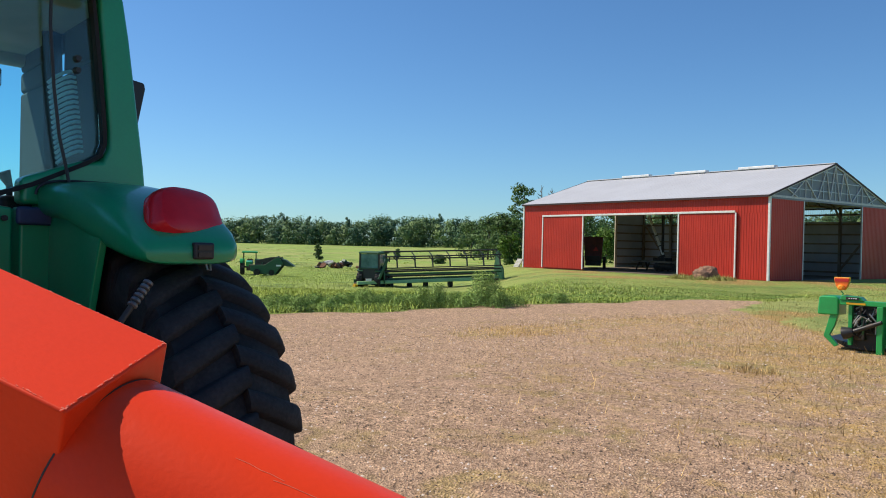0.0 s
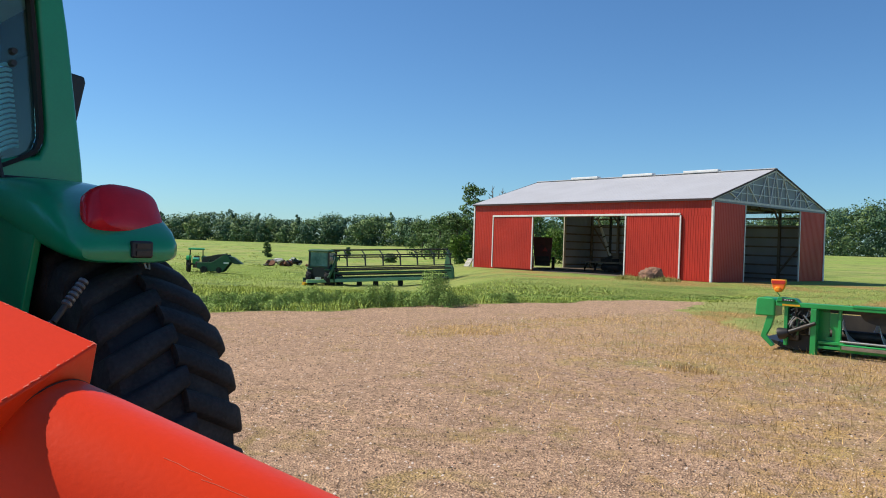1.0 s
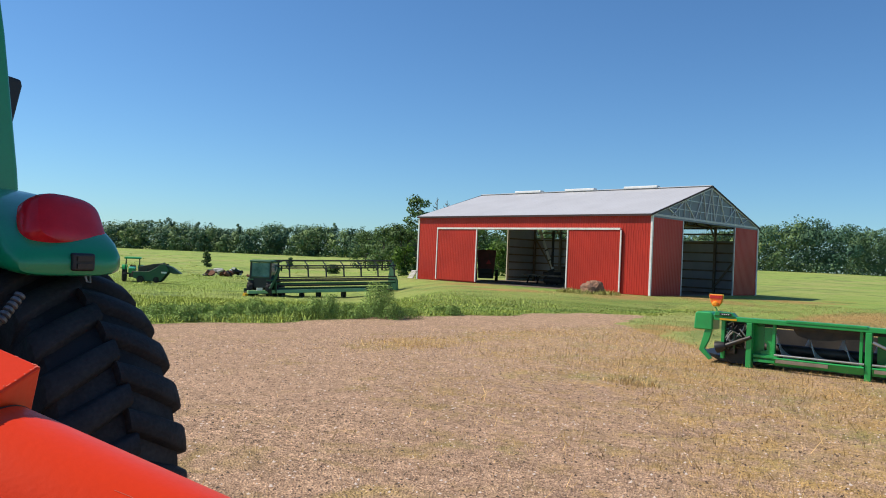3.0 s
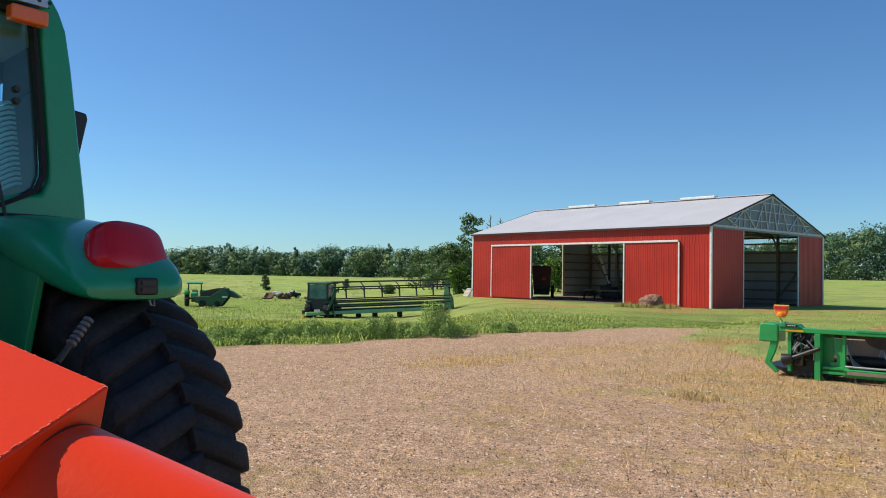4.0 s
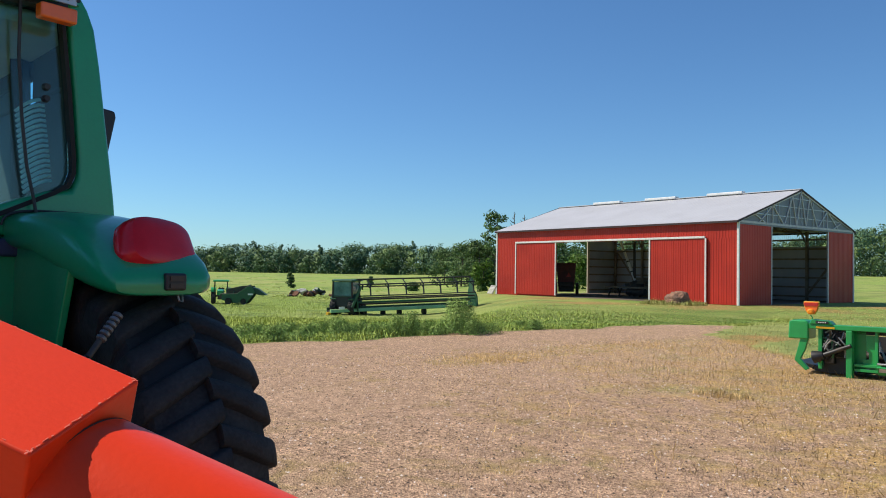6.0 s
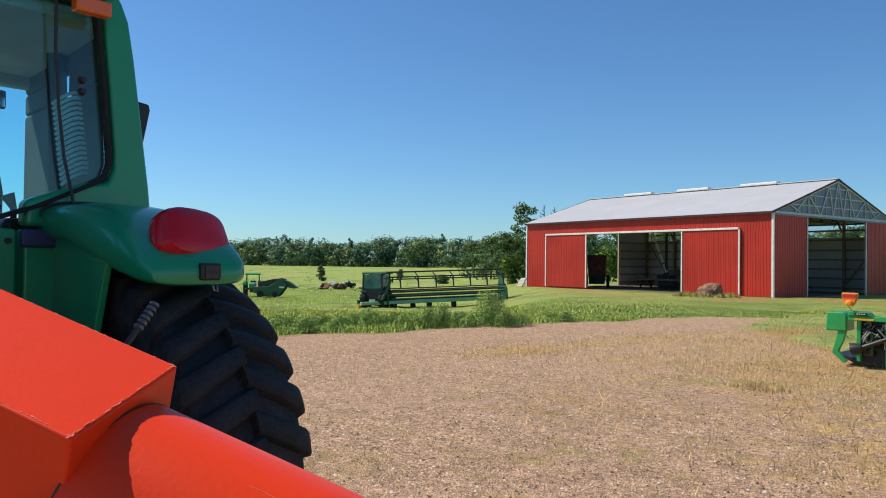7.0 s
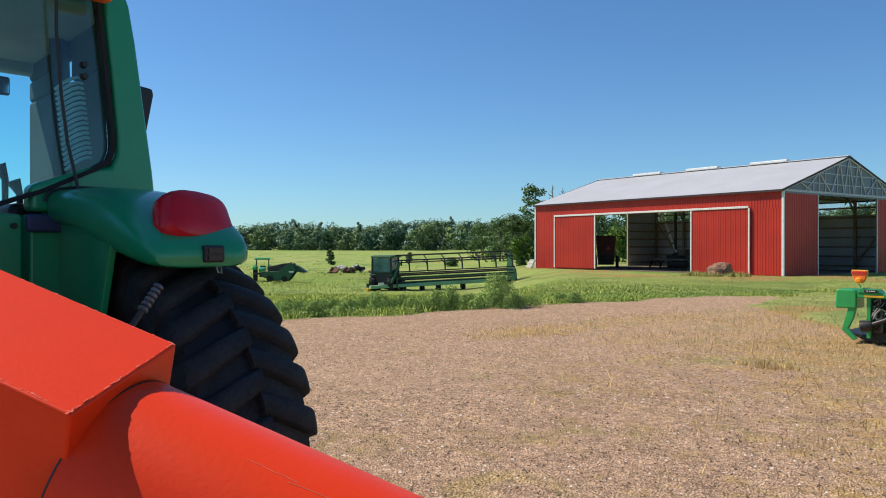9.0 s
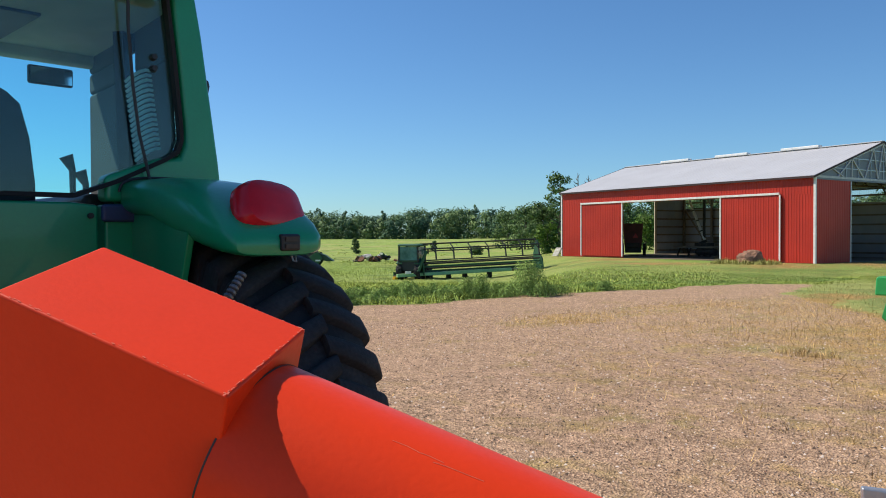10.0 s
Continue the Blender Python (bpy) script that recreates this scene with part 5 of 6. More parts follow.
# hoses and valves at the end
rnd = random.Random(12)
for i in range(30):
    a = Vector((rnd.uniform(-0.36, -0.05), rnd.uniform(-0.02, 0.12), rnd.uniform(0.35, 0.85)))
    pts = [a]
    for j in range(3):
        a = a + Vector((rnd.uniform(-0.13, 0.13), rnd.uniform(-0.04, 0.04), rnd.uniform(-0.2, 0.14)))
        a.x, a.z = min(max(a.x, -0.40), 0.0), min(max(a.z, 0.18), 0.86)
        pts.append(a)
    s = Shape()
    s.tube(pts, rnd.choice((0.010, 0.013, 0.016)), 7)
    hp("hydraulic_line", s, rnd.choice((BLACK, BLACK, DARK_STEEL, GREEN_FADED, STEEL)), smooth=True)
for x, z, w in ((-0.30, 0.70, 0.10), (-0.18, 0.55, 0.13), (-0.10, 0.74, 0.08), (-0.30, 0.30, 0.16)):
    s = Shape()
    s.box((x - w / 2, 0.10, z - w / 2), (x + w / 2, 0.20, z + w / 2))
    hp("valve_block", s, DARK_STEEL, bevel=0.015)
s = Shape()
s.box((-0.50, 0.2, 0.10), (0.05, 0.26, 0.86))
hp("end_sheet", s, BLACK)
s = Shape()
s.tube([(-0.50, -0.05, 0.34), (-0.44, -0.05, 0.355), (-0.34, -0.05, 0.39)], [0.115, 0.11, 0.07], 18)
s.tube([(-0.34, -0.05, 0.39), (-0.18, -0.05, 0.47), (0.08, -0.06, 0.60)], [0.045, 0.040, 0.035], 12)
hp("drive_shaft", s, BLACK, "black shielded drive shaft", smooth=True)
s = Shape()
s.tube([(-0.14, -0.055, 0.49), (-0.04, -0.058, 0.54)], 0.041, 12)
hp("shaft_collar", s, DARK_STEEL, smooth=True)
s = Shape()
s.prism([(-0.58, 0.96), (-0.20, 0.96), (-0.26, 1.03), (-0.54, 1.05)], 0.2, pose(0, 0.16, 0) @ UPRIGHT)
hp("cap_cover", s, GREEN_BRIGHT, bevel=0.015)
s = Shape()
s.box((-0.47, -0.052, 0.975), (-0.27, -0.042, 1.025))
pl = hp("name_plate", s, BLACK, "black plate with pale bars")
for i in range(4):
    s = Shape()
    s.box((-0.43 + i * 0.035, -0.058, 0.992), (-0.408 + i * 0.035, -0.052, 1.008))
    part("bar", s, WHITE_TRIM, pl)
s = Shape()
s.box((-0.47, -0.032, 0.885), (-0.18, -0.02, 0.92))
hp("warning_strip", s, YELLOW, "yellow sticker strip")
for p, q, r, m in (((1.92, -0.03, 0.70), (2.30, -0.05, 0.52), 0.028, STEEL), ((2.26, -0.05, 0.54), (2.85, -0.07, 0.30), 0.040, DARK_STEEL)):
    s = Shape()
    s.tube([p, q], r, 14)
    hp("lift_cylinder", s, m, "grey hydraulic cylinder", smooth=True)
s = Shape()
s.beam((1.92, 0.05, 0.14), (2.35, 0.05, 0.46), 0.05, 0.09)
s.beam((2.35, 0.05, 0.46), (2.8, 0.05, 0.14), 0.05, 0.09)
hp("strut", s, GREEN_BRIGHT, bevel=0.006)
# marker lamp with reflector on its stalk
mk = new("marker_reflector")
mk.parent = header
mk.location = (-0.55, 0.0, 1.04)
s = Shape()
s.tube([(0.0, 0, -0.02), (0.02, 0, 0.04), (-0.02, 0, 0.09)], 0.010, 8)
part("stalk", s, GREEN_BRIGHT, mk)
s = Shape()
s.prism([(-0.115, 0.34), (0.115, 0.34), (0.12, 0.29), (0.09, 0.18), (0.05, 0.11), (-0.05, 0.11), (-0.09, 0.18), (-0.12, 0.29)], 0.03, pose(0, 0, 0) @ UPRIGHT)
part("reflector_plate", s, ORANGE_SIGN, mk, "orange reflector plate", bevel=0.01)
s = Shape()
s.box((-0.108, -0.040, 0.262), (0.108, -0.031, 0.318))
part("reflector_band", s, RED_SIGN, mk, "red reflector band")
s = Shape()
s.prism([(-0.125, 0.345), (0.125, 0.345), (0.13, 0.29), (0.10, 0.175), (0.058, 0.10), (-0.058, 0.10), (-0.10, 0.175), (-0.13, 0.29)], 0.012, pose(0, 0.014, 0) @ UPRIGHT)
part("reflector_rim", s, YELLOW_GREEN, mk, "yellow-green rim round the reflector", bevel=0.004)
s = Shape()
s.tube([(0, -0.03, 0.155), (0, -0.065, 0.155), (0, -0.085, 0.155)], [0.055, 0.055, 0.03], 16)
part("warning_lamp", s, AMBER_BRIGHT, mk, "round amber lamp", smooth=True)

GREEN_PALE = material("sun_bleached_green", (0.33, 0.55, 0.22), (0.25, 0.45, 0.17), 0.5, 0, 2.0, 40, 0.1)
GREEN_DARK = material("dark_green_paint", (0.018, 0.075, 0.040), (0.03, 0.06, 0.04), 0.5, 0, 2.0, 40, 0.1)

# ---- swather with its tractor, in the meadow ----
W0, W1 = at_view(548, 46, -1.02), at_view(809, 50.5, -0.68)
wd = (W1 - W0)
WL = wd.length
WM = Matrix.Translation(W0) @ Matrix.Rotation(math.atan2(wd.y, wd.x), 4, "Z") @ Matrix.Rotation(-math.asin(wd.z / WL), 4, "Y")
sw = thing("swather_header", WM, "wide faded green swather header with dark reel", "swather")
s = Shape()
s.loft([[(x, y, z) for y, z in ((0.0, 0.08), (0.10, 0.27), (0.30, 0.27), (0.34, 0.06))] for x in (0.0, WL * 0.77)])
part("cutter_beam", s, GREEN_PALE, sw, "pale green cutter beam", bevel=0.02)
s = Shape()
s.box((0.1, 0.30, 0.05), (WL * 0.97, 1.25, 0.16))
part("table", s, DARK_STEEL, sw)
s = Shape()
s.box((0.1, 1.22, 0.1), (WL * 0.98, 1.30, 0.34))
part("back_sheet", s, GREEN_FADED, sw)
for y, z, r, mt in ((0.75, 2.02, 0.05, DARK_STEEL), (0.15, 1.72, 0.045, BLACK), (0.05, 1.02, 0.035, BLACK), (0.35, 0.62, 0.06, GREEN_FADED), (1.25, 1.55, 0.04, DARK_STEEL), (1.2, 0.85, 0.04, DARK_STEEL), (0.30, 0.80, 0.05, DARK_STEEL), (0.9, 0.48, 0.05, DARK_STEEL)):
    s = Shape()
    s.tube([(1.75, y, z), (WL - 0.15, y, z)], r, 8)
    part("reel_bat", s, mt, sw, smooth=True)
for i in range(7):
    x = 2.55 + i * (WL - 2.85) / 6
    s = Shape()
    s.beam((x, 0.15, 1.72), (x, 0.75, 2.02), 0.05, 0.05, up=(1, 0, 0))
    s.beam((x - 0.22, 0.12, 1.68), (x, 0.12, 1.46), 0.05, 0.05, up=(0, 1, 0))
    s.beam((x, 0.15, 1.72), (x, 0.05, 1.02), 0.09, 0.07, up=(1, 0, 0))
    part("reel_arm", s, BLACK, sw)
for x in (1.65, WL - 0.12):
    s = Shape()
    s.prism([(-0.1, 0.1), (1.3, 0.1), (1.3, 1.0), (0.9, 1.9), (0.6, 2.0), (0.5, 1.2), (0.0, 0.8)], 0.06, Matrix.Translation((x, 0, 0)) @ pose(0, 0, 0, 0, 0, 90) @ UPRIGHT)
    part("end_divider", s, GREEN_FADED, sw, bevel=0.01)
s = Shape()
s.beam((1.3, -0.05, 0.35), (1.95, 0.1, 1.62), 0.10, 0.16)
part("lift_arm", s, GREEN_FADED, sw, bevel=0.01)
for x in (0.34 * WL, 0.62 * WL, 0.45 * WL):
    s = Shape()
    s.tube([(x, 0.5, -0.10), (x + 0.20, 0.5, -0.10)], 0.22, 18)
    part("gauge_wheel", s, RUBBER, sw, smooth=True)
s = Shape()
s.box((0.5, 0.0, 0.26), (0.85, 0.05, 0.42))
part("white_tag", s, WHITE_TRIM, sw)


# opaque panes; the lighter teal patches are painted in for reflected sky
DARK_GLASS = material("teal_glass_painted_reflection", (0.030, 0.110, 0.115), (0.12, 0.27, 0.27), 0.06, 0, 1.3, 20, 0.0)


def small_tractor(name, m, label, canopy, seed, paint=GREEN_CAB, rims=YELLOW):
    """A farm tractor about 3.4 m long, facing local -y; with a cab or an open canopy."""
    t = thing(name, m, label, "tractor")
    for x, y, r, w, n in ((-0.72, 0.3, 0.72, 0.40, 18), (0.72, 0.3, 0.72, 0.40, 18), (-0.62, -1.7, 0.45, 0.26, 14), (0.62, -1.7, 0.45, 0.26, 14)):
        lug_tyre("wheel", r, w, n, RUBBER, t, pose(x, y, r), 0.035, rims)
    s = Shape()
    s.box((-0.22, -2.2, 0.45), (0.22, 0.6, 0.85))
    s.tube([(-0.7, 0.3, 0.72), (0.7, 0.3, 0.72)], 0.1, 10)
    part("chassis", s, DARK_STEEL, t, bevel=0.02)
    s = Shape()
    s.loft([ring(y, -w2, w2, 0.85, zt, 5, 20) for y, w2, zt in ((-0.55, 0.34, 1.42), (-1.4, 0.32, 1.36), (-2.2, 0.29, 1.28))])
    part("hood", s, paint, t, smooth=True)
    s = Shape()
    s.box((-0.30, 0.1, 0.85), (0.30, 0.55, 1.05))
    s.box((-0.28, 0.5, 1.0), (0.28, 0.62, 1.5))
    part("seat", s, RUST if canopy else SEAT_CLOTH, t, bevel=0.04)
    s = Shape()
    s.tube([(0, -0.45, 1.2), (0, -0.15, 1.5)], 0.02, 8)
    s.tube([(0.18 * math.cos(a * 0.5236), -0.15 + 0.09 * math.sin(a * 0.5236), 1.5 + 0.12 * math.sin(a * 0.5236)) for a in range(13)], 0.015, 6)
    part("steering_wheel", s, BLACK, t)
    for x in (-0.72, 0.72):
        s = Shape()
        s.loft([ring(y, x - 0.24, x + 0.24, z - 0.03, z + 0.03, 5, 16) for y, z in ((-0.45, 1.15), (-0.25, 1.42), (0.1, 1.53), (0.5, 1.52), (0.85, 1.35))])
        part("fender", s, paint, t, smooth=True)
    top = 2.15 if canopy else 2.62
    posts = ((-0.62, 0.62), (0.62, 0.62), (-0.62, -0.45), (0.62, -0.45))
    if not canopy:
        posts = ((-0.76, 0.75), (0.76, 0.75), (-0.76, -0.60), (0.76, -0.60))
    for x, y in posts:
        s = Shape()
        s.beam((x, y, 0.95), (x * 0.96, y, top), 0.07 if canopy else 0.11, 0.07 if canopy else 0.11)
        part("cab_post", s, BLACK if not canopy else DARK_STEEL, t)
    s = Shape()
    w = 0.78 if canopy else 0.82
    s.loft([[(a * w * k, 0.08 + b * (0.75 if canopy else 0.82) * k, z) for a, b in ((-1, -1), (1, -1), (1, 1), (-1, 1))] for z, k in ((top - 0.02, 0.96), (top + 0.03, 1.0), (top + 0.11, 0.97), (top + 0.16, 0.8))])
    part("roof", s, paint, t, bevel=0.03)
    if not canopy:
        for lo, hi in (((-0.70, -0.60, 1.55), (0.70, -0.59, 2.57)), ((-0.70, 0.74, 1.55), (0.70, 0.75, 2.57)), ((-0.735, -0.56, 1.55), (-0.725, 0.71, 2.57)), ((0.725, -0.56, 1.55), (0.735, 0.71, 2.57))):
            s = Shape()
            s.box(lo, hi)
            part("cab_window", s, DARK_GLASS, t)
        s = Shape()
        s.box((-0.74, -0.58, 0.80), (0.74, 0.74, 1.55))
        part("cab_body", s, BLACK, t, bevel=0.03)
        s = Shape()
        s.box((-0.78, -0.63, 1.50), (0.78, 0.80, 1.60))
        part("window_rail", s, GREEN_DARK, t, bevel=0.02)
        for z in (1.02, 1.14, 1.26):
            s = Shape()
            s.box((-0.24, -2.235, z - 0.04), (0.24, -2.19, z + 0.04))
            part("grille_slat", s, BLACK, t)
        for x in (-0.2, 0.2):
            s = Shape()
            s.tube([(x, -2.18, 1.20), (x, -2.25, 1.20)], 0.07, 14)
            part("headlamp", s, STEEL, t, smooth=True)
        s = Shape()
        s.tube([(0.30, -1.0, 1.35), (0.30, -1.0, 2.25)], 0.04, 10)
        part("exhaust", s, BLACK, t, smooth=True)
        for x in (-0.97, 0.97):
            s = Shape()
            s.box((x - 0.05, -0.66, 2.0), (x + 0.05, -0.62, 2.45))
            part("mirror", s, BLACK, t, bevel=0.01)
            s = Shape()
            s.box((x * 0.8 - 0.09, -0.92, 2.63), (x * 0.8 + 0.09, -0.86, 2.73))
            part("work_lamp", s, STEEL, t, bevel=0.01)
    return t


cabp = at_view(575, 47.5, -1.28)
small_tractor("cab_tractor", Matrix.Translation(cabp) @ Matrix.Rotation(math.radians(215), 4, "Z") @ Matrix.Scale(0.85, 4), "dark green cab tractor hitched to the swather", False, 1, GREEN_FADED, DARK_STEEL)
s = Shape()
s.tube([(-1.1, -1.0, 0.55), (-1.1, -0.8, 0.55)], 0.16, 14)
# yellow wheel hub poking out beside the swather
yw = part("guide_wheel", s, YELLOW, None, smooth=True)
yw.matrix_world = Matrix.Translation(at_view(543, 46.5, -1.22)) @ pose(1.1, 0.9, -0.4)
tagged(yw, "small yellow wheel beside the cab tractor", "wheel")

op = at_view(350, 69.6)
small_tractor("open_tractor", Matrix.Translation(op) @ Matrix.Rotation(math.radians(66), 4, "Z") @ Matrix.Scale(0.92, 4), "old green tractor with canopy and yellow wheels", True, 2, GREEN_BRIGHT)
# dark green elevating implement behind it
im = thing("field_implement", Matrix.Translation(at_view(352, 67)) @ Matrix.Rotation(math.radians(52), 4, "Z") @ Matrix.Rotation(0, 4, "X"), "dark green pull-type loader with raised conveyor", "implement")
SIDE = [(0.0, 0.40), (0.9, 0.18), (2.2, 0.16), (2.9, 1.10), (2.55, 1.68), (2.25, 1.62), (1.3, 0.98), (0.0, 0.92)]
for y in (0.0, 1.2):
    s = Shape()
    s.prism(SIDE, 0.10, pose(0, y, 0) @ UPRIGHT)
    part("side_wall", s, GREEN_FADED if y == 0 else GREEN_DARK, im, bevel=0.02)
s = Shape()
s.prism([(0.2, 0.5), (0.9, 0.3), (2.1, 0.3), (2.6, 1.0), (2.3, 1.45), (1.3, 0.85), (0.2, 0.8)], 1.06, pose(0, 1.08, 0) @ UPRIGHT)
part("hopper", s, DARK_STEEL, im)
s = Shape()
s.prism([(0.3, 0.85), (1.3, 1.0), (2.45, 1.72), (1.7, 1.66), (1.0, 1.50), (0.4, 1.38)], 0.9, pose(0, 1.05, 0) @ UPRIGHT)
part("conveyor", s, DARK_STEEL, im, bevel=0.03)
for i in range(8):
    s = Shape()
    x = 0.45 + i * 0.24
    s.beam((x, 0.12, 1.32 + i * 0.045), (x + 0.12, 1.05, 1.42 + i * 0.045), 0.05, 0.05)
    part("conveyor_slat", s, GREEN_DARK, im)
s = Shape()
s.prism([(2.55, 1.05), (2.60, 1.55), (3.05, 1.42), (3.85, 0.86), (3.2, 0.84)], 0.7, pose(0, 0.95, 0) @ UPRIGHT)
part("spout", s, GREEN_DARK, im, bevel=0.04)
s = Shape()
s.box((-0.25, 0.2, 0.42), (0.55, 0.9, 0.95))
part("gear_housing", s, DARK_STEEL, im, bevel=0.06)
for x, y in ((0.6, -0.2), (0.6, 1.3), (1.9, -0.1), (1.9, 1.2)):
    s = Shape()
    s.tube([(x, y, 0.3), (x, y + 0.15, 0.3)], 0.30 if x < 1 else 0.26, 18)
    part("wheel", s, RUBBER, im, smooth=True)
s = Shape()
for x in (0.8, 1.9):
    s.beam((x, 0.1, 0.3), (x + 0.2, 0.1, 1.2), 0.07, 0.07)
    s.beam((x, 1.1, 0.3), (x + 0.2, 1.1, 1.2), 0.07, 0.07)
part("frame", s, GREEN_DARK, im)
s = Shape()
s.box((2.3, -0.14, 0.86), (2.75, -0.11, 1.0))
part("white_tag", s, WHITE_TRIM, im)

# ---- scrap heaps ----
rnd = random.Random(8)
for px, v, w, n in ((492, 90, 2.2, 12), (522, 92, 2.6, 13)):
    hp0 = at_view(px, v)
    heap = thing("scrap_heap", Matrix.Translation(hp0), "low heap of rusty scrap and old wheels in the grass", "scrap heap")
    for i in range(n):
        c = Vector((rnd.gauss(0, w * 0.28), rnd.gauss(0, w * 0.28), 0))
        c.z = max(0.12, 0.75 - c.length * 0.5)
        m = Matrix.Translation(c) @ Euler((rnd.uniform(-0.8, 0.8), rnd.uniform(-0.8, 0.8), rnd.uniform(0, 3))).to_matrix().to_4x4()
        s = Shape()
        k = rnd.random()
        if k < 0.4:
            s.tube([m @ Vector((0, 0, -0.1)), m @ Vector((0, 0, 0.1))], rnd.uniform(0.25, 0.45), 14)
            part("old_wheel", s, rnd.choice((RUBBER, RUST)), heap, smooth=True)
        elif k < 0.75:
            s.box((-0.5, -0.08, -0.08), (0.6, 0.08, 0.08), m)
            part("scrap_beam", s, rnd.choice((RUST, TIMBER, RUST, DARK_STEEL)), heap, bevel=0.02)
        else:
            s.box((-0.35, -0.3, -0.15), (0.35, 0.3, 0.2), m)
            part("scrap_sheet", s, rnd.choice((RUST, CONCRETE, GREEN_FADED)), heap, bevel=0.04)
    s = Shape()
    s.beam((-0.6, -0.2, 0.75), (0.5, 0.2, 0.55), 0.28, 0.12)
    part("pale_board", s, WHITE_TRIM if px > 500 else RUST, heap, bevel=0.02)


# ---- rock, blocks by the wall ----
def boulder(name, p, size, seed, label, mat):
    rng = np.random.default_rng(seed)
    bm = bmesh.new()
    bmesh.ops.create_icosphere(bm, subdivisions=4, radius=1)
    for v in bm.verts:
        n = noise.fractal(v.co * 1.1 + Vector((seed, 0, 0)), 0.8, 2.0, 5)
        q = v.co * (1 + 0.28 * n)
        q = Vector((q.x * size[0], q.y * size[1], q.z * size[2]))
        v.co = q
    for k in range(7):
        nrm = Vector(rng.normal(0, 1, 3)).normalized()
        d = 0.62 * (abs(nrm.x) * size[0] + abs(nrm.y) * size[1] + abs(nrm.z) * size[2]) * 0.9
        for v in bm.verts:
            o = v.co.dot(nrm) - d
            if o > 0:
                v.co -= nrm * o * 0.9
    me = bpy.data.meshes.new(name)
    bm.to_mesh(me)
    bm.free()
    me.materials.append(mat)
    ob = new(name, me)
    ob.location = p
    return tagged(ob, label, "rock")


boulder("boulder", Vector((-1.70, -3.15, 0.10)), (0.78, 0.6, 0.66), 3, "rust-brown boulder lying in grass before the barn", ROCK)
pal = thing("pallet", pose(-19.75, -0.95, 0.02, 58, 0, -10) @ Matrix.Scale(0.72, 4), "weathered pale pallet leaning on the barn wall", "pallet")
for i in range(6):
    s = Shape()
    s.box((-0.5, 0.02 + i * 0.17, 0.06), (0.5, 0.14 + i * 0.17, 0.085))
    part("board", s, CONCRETE, pal)
for x in (-0.47, 0.0, 0.47):
    s = Shape()
    s.box((x - 0.03, 0.02, -0.04), (x + 0.03, 1.0, 0.06))
    part("stringer", s, CONCRETE, pal)

# ---- inside the barn ----
ft = thing("forage_wagon", pose(-18.75, 6.3, 0.02, 0, 0, 42), "dark red wagon parked inside the barn", "wagon")
s = Shape()
s.prism([(-0.62, 0.55), (0.62, 0.55), (0.75, 2.45), (-0.75, 2.45)], 3.2, pose(0, 1.8, 0) @ UPRIGHT)
part("wagon_box", s, WAGON_RED, ft, bevel=0.03)
s = Shape()
s.box((-0.5, -1.9, 0.6), (0.5, 1.8, 0.95))
s.box((-0.6, -1.5, 0.2), (0.6, 1.5, 0.62))
part("frame", s, DARK_STEEL, ft, bevel=0.02)
for x in (-0.85, 0.85):
    for y in (-1.1, 1.1):
        s = Shape()
        s.tube([(x - 0.12, y, 0.45), (x + 0.12, y, 0.45)], 0.45, 22)
        part("wheel", s, RUBBER, ft, smooth=True)
s = Shape()
s.prism([(-0.20, 0), (0.20, 0), (0, 0.35)], 0.02, pose(0.2, -1.83, 1.35) @ UPRIGHT)
part("slow_sign", s, RED_SIGN, ft, "red warning triangle")
bt = thing("work_trailer", pose(-12.3, 6.2, 0.02, 0, 0, -4), "dark flat implement standing inside the barn", "implement")
s = Shape()
s.box((-1.9, -0.7, 0.62), (1.7, 0.7, 0.74))
part("deck", s, TIMBER, bt, bevel=0.02)
for x in (-1.6, -0.6, 0.4, 1.4):
    for y, lean in ((-0.6, 0.3), (0.6, -0.2)):
        s = Shape()
        s.beam((x, y, 0.05), (x + lean, y, 0.65), 0.08, 0.08)
        part("leg", s, DARK_STEEL, bt)
s = Shape()
s.tube([(0.2, -0.5, 0.36), (1.8, -0.5, 0.36)], 0.25, 14)
part("roller", s, DARK_STEEL, bt)
s = Shape()
s.box((-0.1, -0.5, 0.74), (1.0, 0.3, 0.98))
s.tube([(0.2, -0.3, 0.95), (0.5, 0.1, 1.15)], 0.10, 10)
part("engine", s, DARK_STEEL, bt, bevel=0.05)
ag = thing("steel_auger", pose(-12.75, 6.4, 0), "galvanised auger tube leaning up inside the barn", "auger")
s = Shape()
s.tube([(0.25, 0.6, 1.1), (-1.15, 0.6, 4.1)], 0.095, 16)
# white instead of galvanised: the colour stands in for sunlight on the tube
part("tube", s, WHITE_TRIM, ag, smooth=True)
for k in (0.25, 0.5, 0.75):
    c = Vector((0.25, 0.6, 1.1)).lerp(Vector((-1.15, 0.6, 4.1)), k)
    d = Vector((-1.40, 0, 3.0)).normalized()
    s = Shape()
    s.tube([c - d * 0.04, c + d * 0.04], 0.115, 16)
    part("clamp", s, DARK_STEEL, ag)
s = Shape()
s.beam((0.25, 0.6, 1.15), (0.25, 0.6, 0.03), 0.10, 0.10)
s.beam((-0.9, 0.6, 3.5), (0.15, 0.6, 3.5), 0.05, 0.05)
s.beam((0.15, 0.6, 4.1), (0.15, 0.6, 0.03), 0.14, 0.14)
part("leg", s, DARK_STEEL, ag)
bx = thing("wooden_crate", pose(-15.6, 11.6, 0.02, 0, 0, 10), "brown wooden crate against the barn wall", "crate")
